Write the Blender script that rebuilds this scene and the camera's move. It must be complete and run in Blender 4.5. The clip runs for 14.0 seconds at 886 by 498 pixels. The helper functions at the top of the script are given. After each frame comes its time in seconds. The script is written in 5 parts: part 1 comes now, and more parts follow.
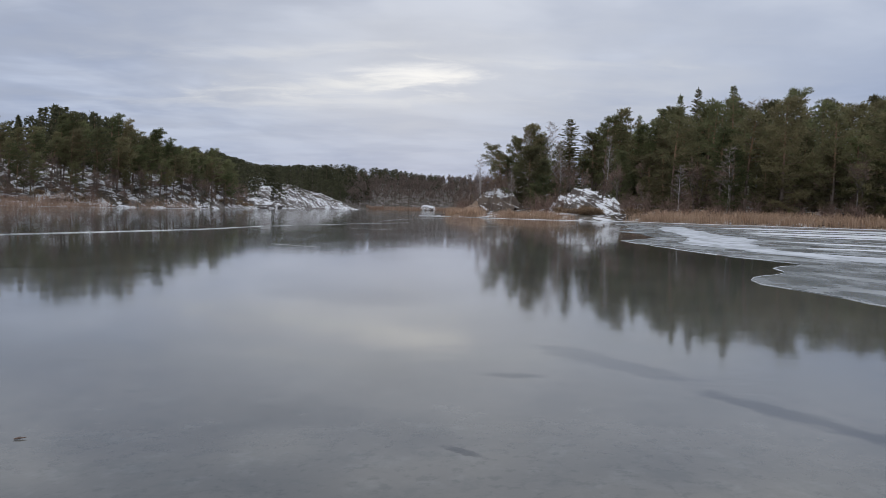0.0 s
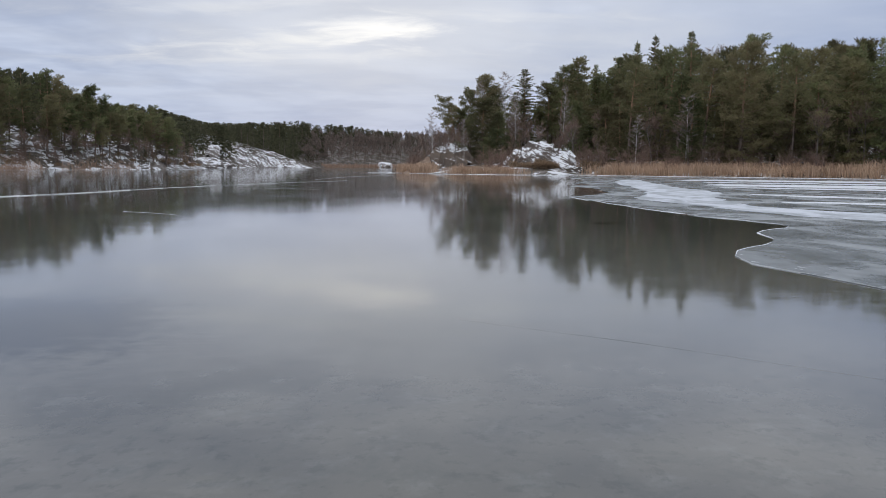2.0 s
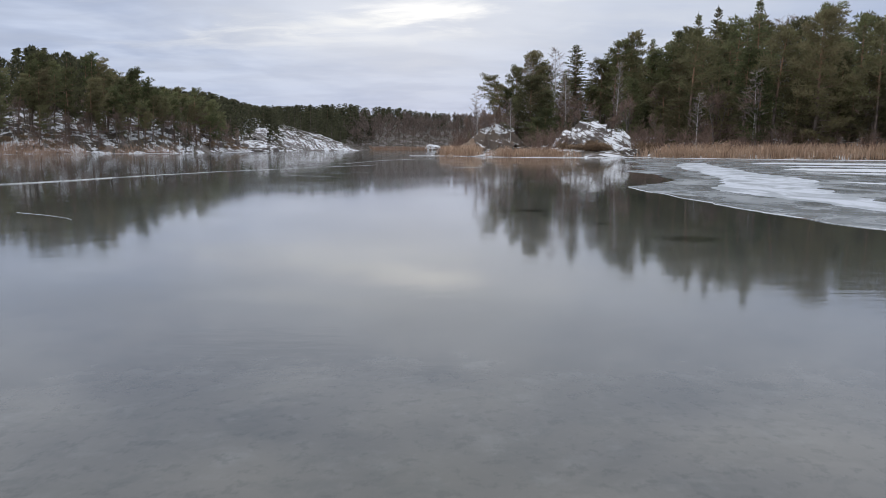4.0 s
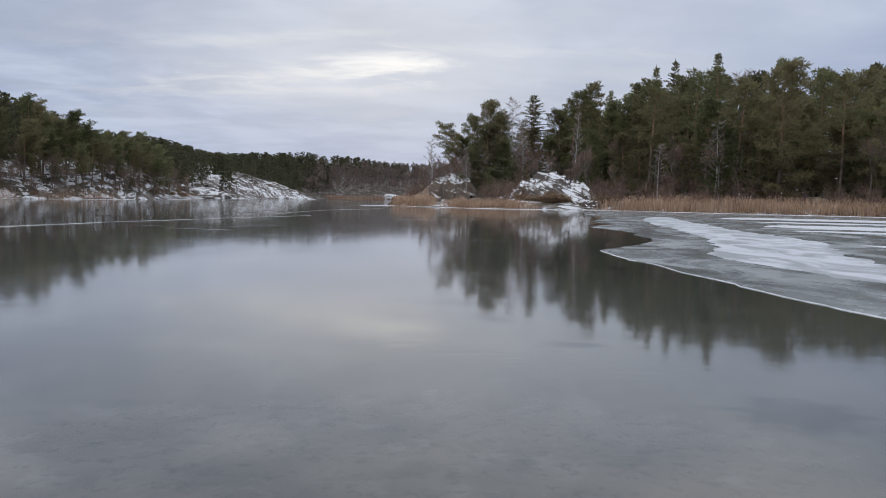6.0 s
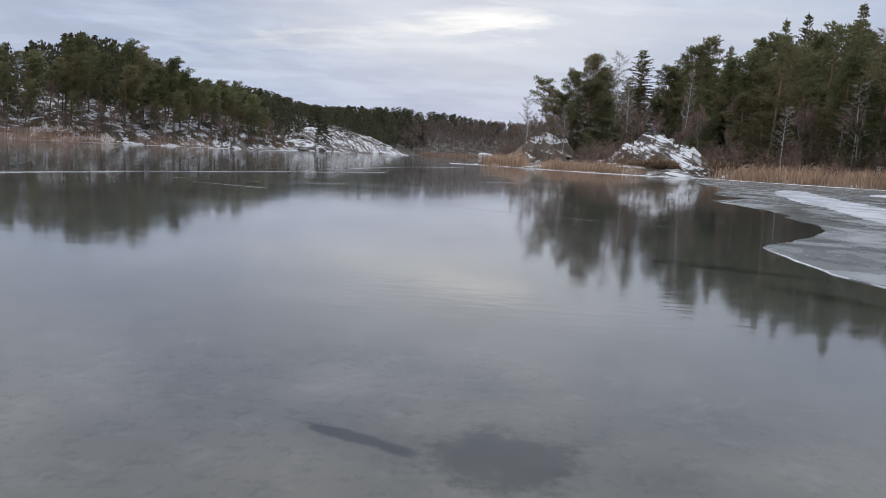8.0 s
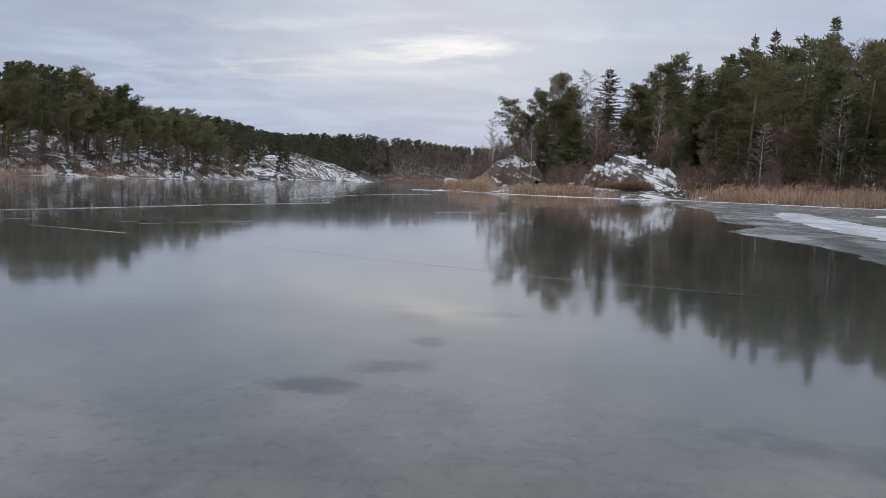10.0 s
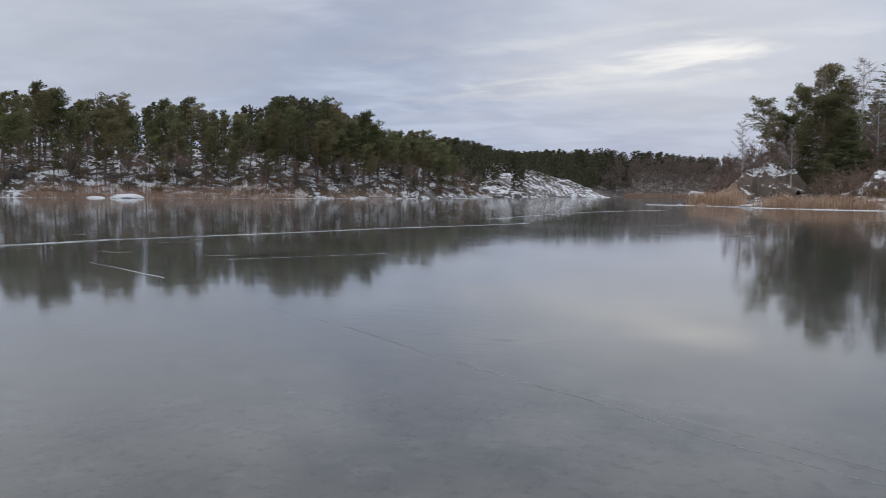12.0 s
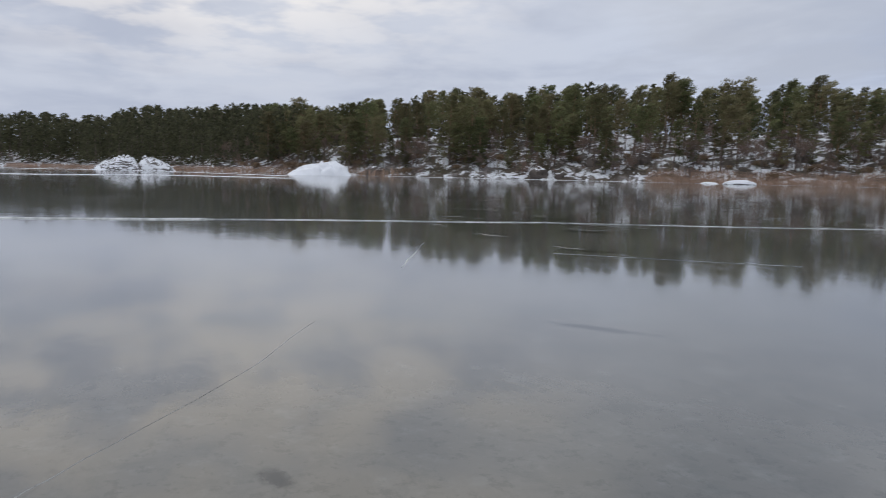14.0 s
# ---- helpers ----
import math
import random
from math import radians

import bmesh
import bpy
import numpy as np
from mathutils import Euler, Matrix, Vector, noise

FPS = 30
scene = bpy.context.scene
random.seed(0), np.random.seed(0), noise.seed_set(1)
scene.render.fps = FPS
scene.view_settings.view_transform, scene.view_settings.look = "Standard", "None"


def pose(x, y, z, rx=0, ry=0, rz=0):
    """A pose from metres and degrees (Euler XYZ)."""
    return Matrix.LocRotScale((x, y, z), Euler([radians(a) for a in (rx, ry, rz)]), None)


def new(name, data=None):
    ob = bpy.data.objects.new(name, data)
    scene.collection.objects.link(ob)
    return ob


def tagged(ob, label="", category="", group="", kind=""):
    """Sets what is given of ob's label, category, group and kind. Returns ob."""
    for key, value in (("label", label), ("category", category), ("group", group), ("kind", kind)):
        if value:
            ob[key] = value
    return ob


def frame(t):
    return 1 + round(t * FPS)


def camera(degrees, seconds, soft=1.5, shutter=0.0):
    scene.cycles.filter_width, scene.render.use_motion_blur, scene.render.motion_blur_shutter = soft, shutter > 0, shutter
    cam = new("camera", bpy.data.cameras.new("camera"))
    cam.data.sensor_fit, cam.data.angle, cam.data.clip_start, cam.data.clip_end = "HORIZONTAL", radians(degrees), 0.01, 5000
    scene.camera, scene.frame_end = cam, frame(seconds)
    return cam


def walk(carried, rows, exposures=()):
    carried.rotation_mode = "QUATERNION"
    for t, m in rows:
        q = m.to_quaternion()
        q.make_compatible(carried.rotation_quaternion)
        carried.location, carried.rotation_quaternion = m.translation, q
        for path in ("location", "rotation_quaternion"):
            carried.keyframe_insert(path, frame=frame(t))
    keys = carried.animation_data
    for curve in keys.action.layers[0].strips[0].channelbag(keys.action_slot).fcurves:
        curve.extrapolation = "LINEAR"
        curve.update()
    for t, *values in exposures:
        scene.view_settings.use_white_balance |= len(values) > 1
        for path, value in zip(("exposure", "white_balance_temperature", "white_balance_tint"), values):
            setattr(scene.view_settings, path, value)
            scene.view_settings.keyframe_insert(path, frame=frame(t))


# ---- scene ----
# ---- camera ----
def aim(x, y, z, yaw, pitch, roll):
    return pose(x, y, z, 90 + pitch, 0, yaw) @ pose(0, 0, 0, 0, 0, roll)


PATH = [
    (0.0, aim(0.00, 0.00, 1.503, 0.00, -3.18, 1.27)),
    (0.5, aim(0.50, 1.37, 1.483, -2.97, -3.94, 2.00)),
    (1.0, aim(1.05, 2.68, 1.477, -0.55, -4.59, 1.38)),
    (1.5, aim(1.42, 4.11, 1.449, 0.32, -5.89, 1.58)),
    (2.0, aim(1.87, 5.50, 1.429, -3.12, -6.58, 0.26)),
    (2.5, aim(2.26, 7.01, 1.433, 0.99, -6.59, 0.00)),
    (5.0, aim(3.76, 15.36, 1.450, 0.30, -8.69, 0.25)),
    (5.5, aim(4.11, 17.04, 1.440, -3.85, -5.50, -0.26)),
    (6.0, aim(4.33, 18.77, 1.449, -2.37, -4.02, 0.80)),
    (6.5, aim(4.49, 20.54, 1.457, -2.06, -5.64, 2.83)),
    (7.0, aim(4.72, 22.20, 1.447, 0.38, -4.23, 0.11)),
    (7.5, aim(4.87, 23.85, 1.433, 0.91, -7.08, 0.38)),
    (8.0, aim(4.89, 25.48, 1.430, 4.85, -7.47, 2.96)),
    (10.5, aim(5.07, 34.42, 1.448, 1.98, -5.10, 1.52)),
    (11.0, aim(5.18, 36.20, 1.445, 2.31, -5.27, 1.00)),
    (11.5, aim(5.34, 37.98, 1.445, 10.75, -4.55, 0.98)),
    (12.0, aim(5.53, 39.72, 1.448, 21.35, -4.41, 0.42)),
    (12.5, aim(5.75, 41.43, 1.463, 29.41, -4.84, 0.33)),
    (13.0, aim(6.01, 43.07, 1.481, 36.60, -4.97, -0.01)),
    (13.5, aim(6.33, 44.64, 1.480, 51.22, -4.21, 0.73)),
    (14.0, aim(6.72, 46.07, 1.394, 69.13, -6.13, 1.16)),
]
cam = camera(63.2, 14.0, soft=0.6, shutter=0.12)
# the camera's automatic exposure, in stops
EXPOSURE = [(0.0, -0.11), (0.5, -0.07), (1.0, 0.0), (1.5, 0.01), (2.0, 0.05), (2.5, 0.05), (5.0, 0.16), (5.5, 0.06), (6.5, -0.04), (7.0, -0.05), (7.5, -0.06), (8.0, 0.06),
            (10.5, -0.07), (11.0, -0.08), (11.5, -0.10), (12.0, -0.10), (12.5, 0.08), (13.0, 0.08), (13.5, -0.03), (14.0, -0.01)]
walk(cam, PATH, EXPOSURE)

# ---- sky and light ----
world = bpy.data.worlds.new("overcast_sky")
scene.world = world
world.use_nodes = True
SUN_AZIMUTH, SUN_HEIGHT = radians(-2.2), radians(10.3)


class Graph:
    """Short way to write node trees."""

    def __init__(self, tree):
        self.tree = tree
        self.nodes, self.links = tree.nodes, tree.links

    def add(self, kind):
        return self.nodes.new(kind)

    def put(self, socket, value):
        if isinstance(value, bpy.types.NodeSocket):
            self.links.new(value, socket)
        else:
            socket.default_value = value

    def math(self, op, a, b=0.0, c=0.0, clamp=False):
        n = self.add("ShaderNodeMath")
        n.operation, n.use_clamp = op, clamp
        for s, v in zip(n.inputs, (a, b, c)):
            self.put(s, v)
        return n.outputs[0]

    def vec(self, op, a, b=(0, 0, 0)):
        n = self.add("ShaderNodeVectorMath")
        n.operation = op
        self.put(n.inputs[0], a)
        if op == "SCALE":
            self.put(n.inputs["Scale"], b)
        else:
            self.put(n.inputs[1], b)
        return n.outputs["Value"] if op in ("DOT_PRODUCT", "LENGTH", "DISTANCE") else n.outputs[0]

    def noise(self, vector, scale, detail=4.0, rough=0.55, distort=0.0):
        n = self.add("ShaderNodeTexNoise")
        self.put(n.inputs["Vector"], vector)
        n.inputs["Scale"].default_value, n.inputs["Detail"].default_value = scale, detail
        n.inputs["Roughness"].default_value, n.inputs["Distortion"].default_value = rough, distort
        return n.outputs["Fac"]

    def ramp(self, value, low, high, a=0.0, b=1.0):
        n = self.add("ShaderNodeMapRange")
        n.interpolation_type = "SMOOTHSTEP"
        self.put(n.inputs["Value"], value)
        for key, v in (("From Min", low), ("From Max", high), ("To Min", a), ("To Max", b)):
            self.put(n.inputs[key], v)
        return n.outputs["Result"]

    def mix(self, fac, a, b):
        n = self.add("ShaderNodeMix")
        n.data_type = "RGBA"
        self.put(n.inputs[0], fac)
        self.put(n.inputs[6], a if isinstance(a, bpy.types.NodeSocket) else (*a, 1))
        self.put(n.inputs[7], b if isinstance(b, bpy.types.NodeSocket) else (*b, 1))
        return n.outputs[2]

    def bump(self, height, strength, distance):
        n = self.add("ShaderNodeBump")
        n.inputs["Strength"].default_value, n.inputs["Distance"].default_value = strength, distance
        self.put(n.inputs["Height"], height)
        return n.outputs["Normal"]


def sky_nodes():
    g = Graph(world.node_tree)
    out = g.nodes["World Output"]
    back = g.nodes["Background"]
    way = g.vec("NORMALIZE", g.add("ShaderNodeTexCoord").outputs["Generated"])
    parts = g.add("ShaderNodeSeparateXYZ")
    g.put(parts.inputs[0], way)
    up = g.math("MAXIMUM", parts.outputs[2], 0.0)
    lift = g.math("ADD", up, 0.10)
    flat = g.add("ShaderNodeCombineXYZ")
    g.put(flat.inputs[0], g.math("DIVIDE", parts.outputs[0], lift))
    g.put(flat.inputs[1], g.math("DIVIDE", parts.outputs[1], lift))
    deck = flat.outputs[0]
    broad = g.noise(deck, 0.50, 5, 0.55, 0.4)
    fine = g.noise(g.vec("MULTIPLY", deck, (0.9, 1.2, 1)), 1.5, 4, 0.53, 0.3)
    cloud = g.math("ADD", g.math("MULTIPLY", broad, 0.60), g.math("MULTIPLY", fine, 0.40))
    low = g.mix(g.ramp(cloud, 0.40, 0.60), (0.315, 0.388, 0.565), (0.555, 0.62, 0.765))
    high = g.mix(g.ramp(cloud, 0.40, 0.62), (0.50, 0.545, 0.655), (1.04, 1.04, 1.05))
    colour = g.mix(g.ramp(up, 0.17, 0.50), low, high)
    # the deck is brightest overhead
    colour = g.vec("SCALE", colour, g.ramp(up, 0.42, 0.85, 1.0, 1.55))
    # a bright break in the deck high in the west
    gap = g.vec("LENGTH", g.vec("MULTIPLY", g.vec("SUBTRACT", way, (-0.90, 0.03, 0.42)), (1.0, 0.72, 1.35)))
    puff = g.noise(g.vec("MULTIPLY", deck, (1.0, 1.0, 1)), 2.1, 4, 0.55)
    colour = g.mix(g.math("MULTIPLY", g.ramp(gap, 0.15, 0.48, 1.0, 0.0), g.ramp(puff, 0.40, 0.58, 0.1, 0.95)), colour, (1.45, 1.32, 1.15))
    # thinner and thicker stretches of the deck
    for toward, low, high, share, tint in (((-0.66, 0.72, 0.22), 0.05, 0.36, 0.55, (0.56, 0.585, 0.64)), ((-0.37, 0.89, 0.26), 0.04, 0.28, 0.55, (0.335, 0.388, 0.52)),
                                           ((0.42, 0.88, 0.22), 0.04, 0.32, 0.45, (0.60, 0.65, 0.755))):
        off = g.vec("LENGTH", g.vec("MULTIPLY", g.vec("SUBTRACT", way, toward), (1.0, 1.0, 1.5)))
        off = g.math("ADD", off, g.math("MULTIPLY", g.math("SUBTRACT", fine, 0.5), 0.55))
        colour = g.mix(g.ramp(off, low, high, share, 0.0), colour, tint)
    # the sun's veiled place behind the deck, and the bright layered streaks beside it
    sun_way = (math.sin(SUN_AZIMUTH) * math.cos(SUN_HEIGHT), math.cos(SUN_AZIMUTH) * math.cos(SUN_HEIGHT), math.sin(SUN_HEIGHT))
    near = g.vec("SUBTRACT", way, sun_way)
    wide = g.vec("LENGTH", g.vec("MULTIPLY", near, (0.42, 1.0, 1.5)))
    core = g.vec("LENGTH", g.vec("MULTIPLY", near, (0.48, 1.0, 2.3)))
    wisp = g.math("MULTIPLY", g.math("SUBTRACT", g.noise(g.vec("MULTIPLY", deck, (1.0, 1.6, 1)), 2.6, 6, 0.6, 0.6), 0.5), 0.16)
    ragged = g.math("ADD", g.math("MULTIPLY", g.math("SUBTRACT", fine, 0.5), 0.20), g.math("MULTIPLY", wisp, 0.6))
    halo = g.ramp(g.math("ADD", wide, ragged), 0.02, 0.27, 1.0, 0.0)
    colour = g.mix(g.math("MULTIPLY", halo, 0.66), colour, (0.68, 0.705, 0.755))
    for x, z, lean, long_, thick, share in ((-0.085, -0.014, 5, 0.24, 3.6, 0.62), (-0.14, -0.040, 3, 0.17, 5.5, 0.30), (-0.16, 0.024, 6, 0.22, 5.0, 0.30), (0.10, 0.020, -2, 0.20, 5.5, 0.22)):
        tilt = g.add("ShaderNodeMapping")
        tilt.inputs["Rotation"].default_value = (0, radians(lean), 0)
        g.put(tilt.inputs["Vector"], g.vec("SUBTRACT", near, (x, 0, z)))
        streak = g.vec("LENGTH", g.vec("MULTIPLY", tilt.outputs[0], (long_, 0.3, thick)))
        colour = g.mix(g.math("MULTIPLY", g.ramp(g.math("ADD", streak, g.math("MULTIPLY", wisp, 0.75)), -0.01, 0.062, 1.0, 0.0), share), colour, (0.90, 0.90, 0.885))
    colour = g.mix(g.math("MULTIPLY", g.ramp(g.math("ADD", core, g.math("MULTIPLY", wisp, 0.7)), -0.01, 0.060, 1.0, 0.0), 0.55), colour, (1.20, 1.17, 1.11))
    colour = g.mix(g.math("MULTIPLY", g.ramp(up, 0.0, 0.15, 1.0, 0.0), 0.6), colour, (0.39, 0.462, 0.640))
    # the western sky is a little warmer
    off = g.vec("DISTANCE", way, (-0.97, 0.10, 0.14))
    colour = g.mix(g.ramp(off, 0.25, 0.85, 0.45, 0.0), colour, (0.60, 0.615, 0.665))
    # clear sky that filters through the deck
    clear = g.add("ShaderNodeTexSky")
    clear.sky_type, clear.sun_disc = "NISHITA", False
    clear.sun_elevation, clear.sun_rotation = SUN_HEIGHT, SUN_AZIMUTH
    thin = g.vec("SCALE", clear.outputs[0], 0.0012)
    g.put(back.inputs["Color"], g.vec("ADD", colour, thin))
    back.inputs["Strength"].default_value = 1.0
    g.links.new(back.outputs[0], out.inputs[0])


sky_nodes()

# ---- materials ----
def surface(name):
    m = bpy.data.materials.new(name)
    m.use_nodes = True
    g = Graph(m.node_tree)
    return m, g, g.nodes["Principled BSDF"]


def place(g):
    return g.add("ShaderNodeNewGeometry").outputs["Position"]


# thin dark clear spots in the ice: x, y, half width, half length, turn
CLEAR_SPOTS = [(8.8, 42.7, 0.5, 0.10, -18), (1.70, 7.15, 0.95, 0.24, -51), (1.35, 7.75, 0.4, 0.2, -30), (2.62, 5.45, 0.8, 0.15, -58), (3.05, 4.85, 0.4, 0.12, -40), (0.15, 4.4, 0.16, 0.05, -40), (0.7, 6.5, 0.25, 0.10, 0),
               (-1.3, 12.1, 1.0, 1.35, 25), (-2.3, 12.6, 0.9, 0.9, 0), (4.2, 28.9, 0.4, 0.06, -25), (4.95, 28.8, 0.36, 0.34, 10), (5.3, 27.4, 0.30, 0.18, -50),
               (4.40, 40.15, 0.46, 0.22, -40), (5.2, 40.5, 0.42, 0.20, 0), (4.15, 40.75, 0.25, 0.09, 10), (4.62, 39.0, 0.16, 0.20, 0), (4.4, 38.1, 0.30, 0.20, 15), (3.9, 37.5, 0.3, 0.2, 0),
               (7.9, 36.2, 1.5, 0.25, -25), (8.7, 34.1, 0.7, 0.25, -50), (7.0, 23.5, 0.45, 0.4, 0), (1.2, 49.7, 0.5, 0.10, 40), (5.98, 25.86, 0.34, 0.14, -20), (3.55, 46.5, 0.13, 0.07, 10),
               (-13.2, 57.1, 1.5, 0.22, 34), (-8.45, 55.5, 0.5, 0.25, 30), (-4.6, 53.2, 0.7, 0.14, 48), (-18.0, 74.0, 1.1, 0.5, 37), (-14.5, 51.2, 0.9, 0.3, 45), (-18.0, 56.1, 1.0, 0.3, 40)]


def make_ice():
    m, g, p = surface("lake_ice")
    at = place(g)
    cloudy = g.noise(at, 0.22, 5, 0.6)
    grain = g.noise(at, 3.2, 6, 0.65)
    spots = g.noise(at, 14, 4, 0.7)
    mottle = g.noise(at, 3.6, 6, 0.72, 0.4)
    colour = g.mix(g.ramp(cloudy, 0.32, 0.68), (0.090, 0.092, 0.085), (0.130, 0.129, 0.119))
    colour = g.mix(g.math("MULTIPLY", g.ramp(grain, 0.50, 0.72), 0.24), colour, (0.21, 0.222, 0.216))
    speck = g.noise(at, 8.0, 5, 0.7)
    colour = g.mix(g.math("MULTIPLY", g.ramp(spots, 0.55, 0.75), 0.12), colour, (0.22, 0.23, 0.225))
    colour = g.mix(g.math("MULTIPLY", g.ramp(speck, 0.53, 0.64), 0.42), colour, (0.045, 0.052, 0.050))
    colour = g.mix(g.math("MULTIPLY", g.ramp(mottle, 0.48, 0.66), 0.36), colour, (0.056, 0.066, 0.064))
    edge = g.math("MULTIPLY", g.math("SUBTRACT", g.noise(at, 5.0, 6, 0.7), 0.5), 2.4)
    total = None
    for x, y, a, b, turn in CLEAR_SPOTS:
        n = g.add("ShaderNodeMapping")
        n.vector_type = "TEXTURE"
        g.put(n.inputs["Vector"], at)
        n.inputs["Location"].default_value = (x, y, 0)
        n.inputs["Rotation"].default_value = (0, 0, radians(turn))
        n.inputs["Scale"].default_value = (a, b, 1)
        spot = g.ramp(g.math("ADD", g.vec("LENGTH", n.outputs[0]), edge), 0.55, 1.35, 1.0, 0.0)
        total = spot if total is None else g.math("MAXIMUM", total, spot)
    colour = g.mix(total, colour, (0.022, 0.027, 0.029))
    # darker clear stretches further out
    streaks = g.noise(g.vec("MULTIPLY", at, (0.16, 0.62, 1)), 1.0, 6, 0.65, 0.8)
    dark = g.ramp(streaks, 0.60, 0.65)
    colour = g.mix(g.math("MULTIPLY", dark, 0.2), colour, (0.04, 0.05, 0.045))
    dashes = g.noise(g.vec("MULTIPLY", at, (0.75, 1.0, 1)), 0.8, 5, 0.62, 0.5)
    west = g.add("ShaderNodeSeparateXYZ")
    g.put(west.inputs[0], at)
    share = g.ramp(west.outputs[0], -10, -3, 0.5, 0.10)
    colour = g.mix(g.math("MULTIPLY", g.ramp(dashes, 0.585, 0.61), share), colour, (0.03, 0.038, 0.035))
    # clear dark ice towards the overflow's edge
    clear = g.math("MULTIPLY", g.ramp(g.math("ADD", west.outputs[0], g.math("MULTIPLY", cloudy, 3.0)), 7.2, 9.6), g.ramp(west.outputs[1], 12, 24))
    colour = g.mix(g.math("MULTIPLY", clear, 0.6), colour, (0.034, 0.042, 0.038))
    g.put(p.inputs["Base Color"], colour)
    g.put(p.inputs["Roughness"], g.math("ADD", g.ramp(grain, 0.3, 0.8, 0.052, 0.088), g.math("MULTIPLY", g.ramp(cloudy, 0.35, 0.7), 0.02)))
    p.inputs["IOR"].default_value = 1.33
    # a film of melt water
    p.inputs["Coat Weight"].default_value, p.inputs["Coat Roughness"].default_value, p.inputs["Coat IOR"].default_value = 0.4, 0.048, 1.33
    swell = g.noise(g.vec("MULTIPLY", at, (1.0, 1.5, 1)), 0.9, 3, 0.5)
    # patches where wind ripples froze in
    rough = g.ramp(g.noise(at, 0.17, 3, 0.55), 0.50, 0.62, 0.0, 1.1)
    ripple = g.noise(g.vec("MULTIPLY", at, (0.8, 2.6, 1)), 2.4, 3, 0.55)
    n1 = g.bump(g.math("ADD", g.math("ADD", swell, g.math("MULTIPLY", grain, 0.10)), g.math("MULTIPLY", ripple, rough)), 0.075, 0.03)
    g.put(p.inputs["Normal"], n1)
    return m


def make_overflow():
    m, g, p = surface("refrozen_overflow_ice")
    at = place(g)
    big = g.noise(g.vec("MULTIPLY", at, (1, 0.6, 1)), 0.28, 5, 0.55, 0.6)
    soft = g.noise(at, 1.6, 4, 0.55)
    frost = g.noise(g.vec("MULTIPLY", at, (1, 0.7, 1)), 0.55, 5, 0.6, 0.8)
    colour = g.mix(g.ramp(big, 0.38, 0.62), (0.14, 0.156, 0.160), (0.25, 0.27, 0.28))
    colour = g.mix(g.math("MULTIPLY", g.ramp(soft, 0.4, 0.7), 0.3), colour, (0.30, 0.32, 0.33))
    colour = g.mix(g.math("MULTIPLY", g.ramp(frost, 0.52, 0.68), 0.42), colour, (0.48, 0.50, 0.52))
    g.put(p.inputs["Base Color"], colour)
    g.put(p.inputs["Roughness"], g.ramp(frost, 0.35, 0.7, 0.14, 0.38))
    p.inputs["IOR"].default_value = 1.31
    g.put(p.inputs["Normal"], g.bump(soft, 0.08, 0.02))
    return m


def make_crust():
    m, g, p = surface("wind_packed_snow_crust")
    at = place(g)
    big = g.noise(g.vec("MULTIPLY", at, (1, 0.45, 1)), 0.8, 6, 0.65, 0.6)
    small = g.noise(at, 6.0, 5, 0.7)
    colour = g.mix(g.ramp(big, 0.38, 0.60), (0.30, 0.325, 0.345), (0.56, 0.59, 0.64))
    g.put(p.inputs["Base Color"], g.mix(g.math("MULTIPLY", g.ramp(small, 0.55, 0.7), 0.25), colour, (0.36, 0.38, 0.40)))
    p.inputs["Roughness"].default_value = 0.7
    g.put(p.inputs["Normal"], g.bump(small, 0.4, 0.03))
    return m


def make_snow():
    m, g, p = surface("fresh_snow")
    n = g.noise(place(g), 2.0, 5, 0.65)
    g.put(p.inputs["Base Color"], g.mix(g.ramp(n, 0.35, 0.6), (0.62, 0.65, 0.69), (0.76, 0.78, 0.80)))
    p.inputs["Roughness"].default_value = 0.8
    g.put(p.inputs["Normal"], g.bump(n, 0.5, 0.05))
    return m


def make_ridge(name, low, high):
    m, g, p = surface(name)
    at = place(g)
    n = g.noise(at, 4.0, 5, 0.7)
    g.put(p.inputs["Base Color"], g.mix(g.ramp(n, 0.35, 0.65), low, high))
    p.inputs["Roughness"].default_value = 0.45
    return m


def make_ground():
    m, g, p = surface("snowy_forest_floor")
    geo = g.add("ShaderNodeNewGeometry")
    at = geo.outputs["Position"]
    z = g.add("ShaderNodeSeparateXYZ")
    g.put(z.inputs[0], geo.outputs["Normal"])
    patch = g.noise(g.vec("MULTIPLY", at, (1, 1, 1.6)), 0.33, 6, 0.68, 0.3)
    clump = g.noise(at, 1.3, 5, 0.7)
    earth = g.mix(g.ramp(clump, 0.35, 0.65), (0.045, 0.037, 0.028), (0.12, 0.095, 0.068))
    rock = g.mix(g.ramp(g.noise(at, 0.8, 5, 0.6), 0.4, 0.6), (0.13, 0.115, 0.105), (0.23, 0.20, 0.185))
    bare = g.mix(g.ramp(g.noise(at, 0.21, 4, 0.6), 0.52, 0.58), earth, rock)
    snow = g.ramp(g.math("ADD", g.math("MULTIPLY", patch, 0.75), g.math("MULTIPLY", clump, 0.25)), 0.503, 0.538)
    snow = g.math("MULTIPLY", snow, g.ramp(z.outputs[2], 0.55, 0.75))
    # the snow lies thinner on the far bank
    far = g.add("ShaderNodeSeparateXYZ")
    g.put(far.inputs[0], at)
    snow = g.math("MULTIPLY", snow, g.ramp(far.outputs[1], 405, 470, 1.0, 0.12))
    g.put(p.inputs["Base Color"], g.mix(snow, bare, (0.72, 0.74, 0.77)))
    p.inputs["Roughness"].default_value = 0.85
    g.put(p.inputs["Normal"], g.bump(clump, 0.7, 0.3))
    return m


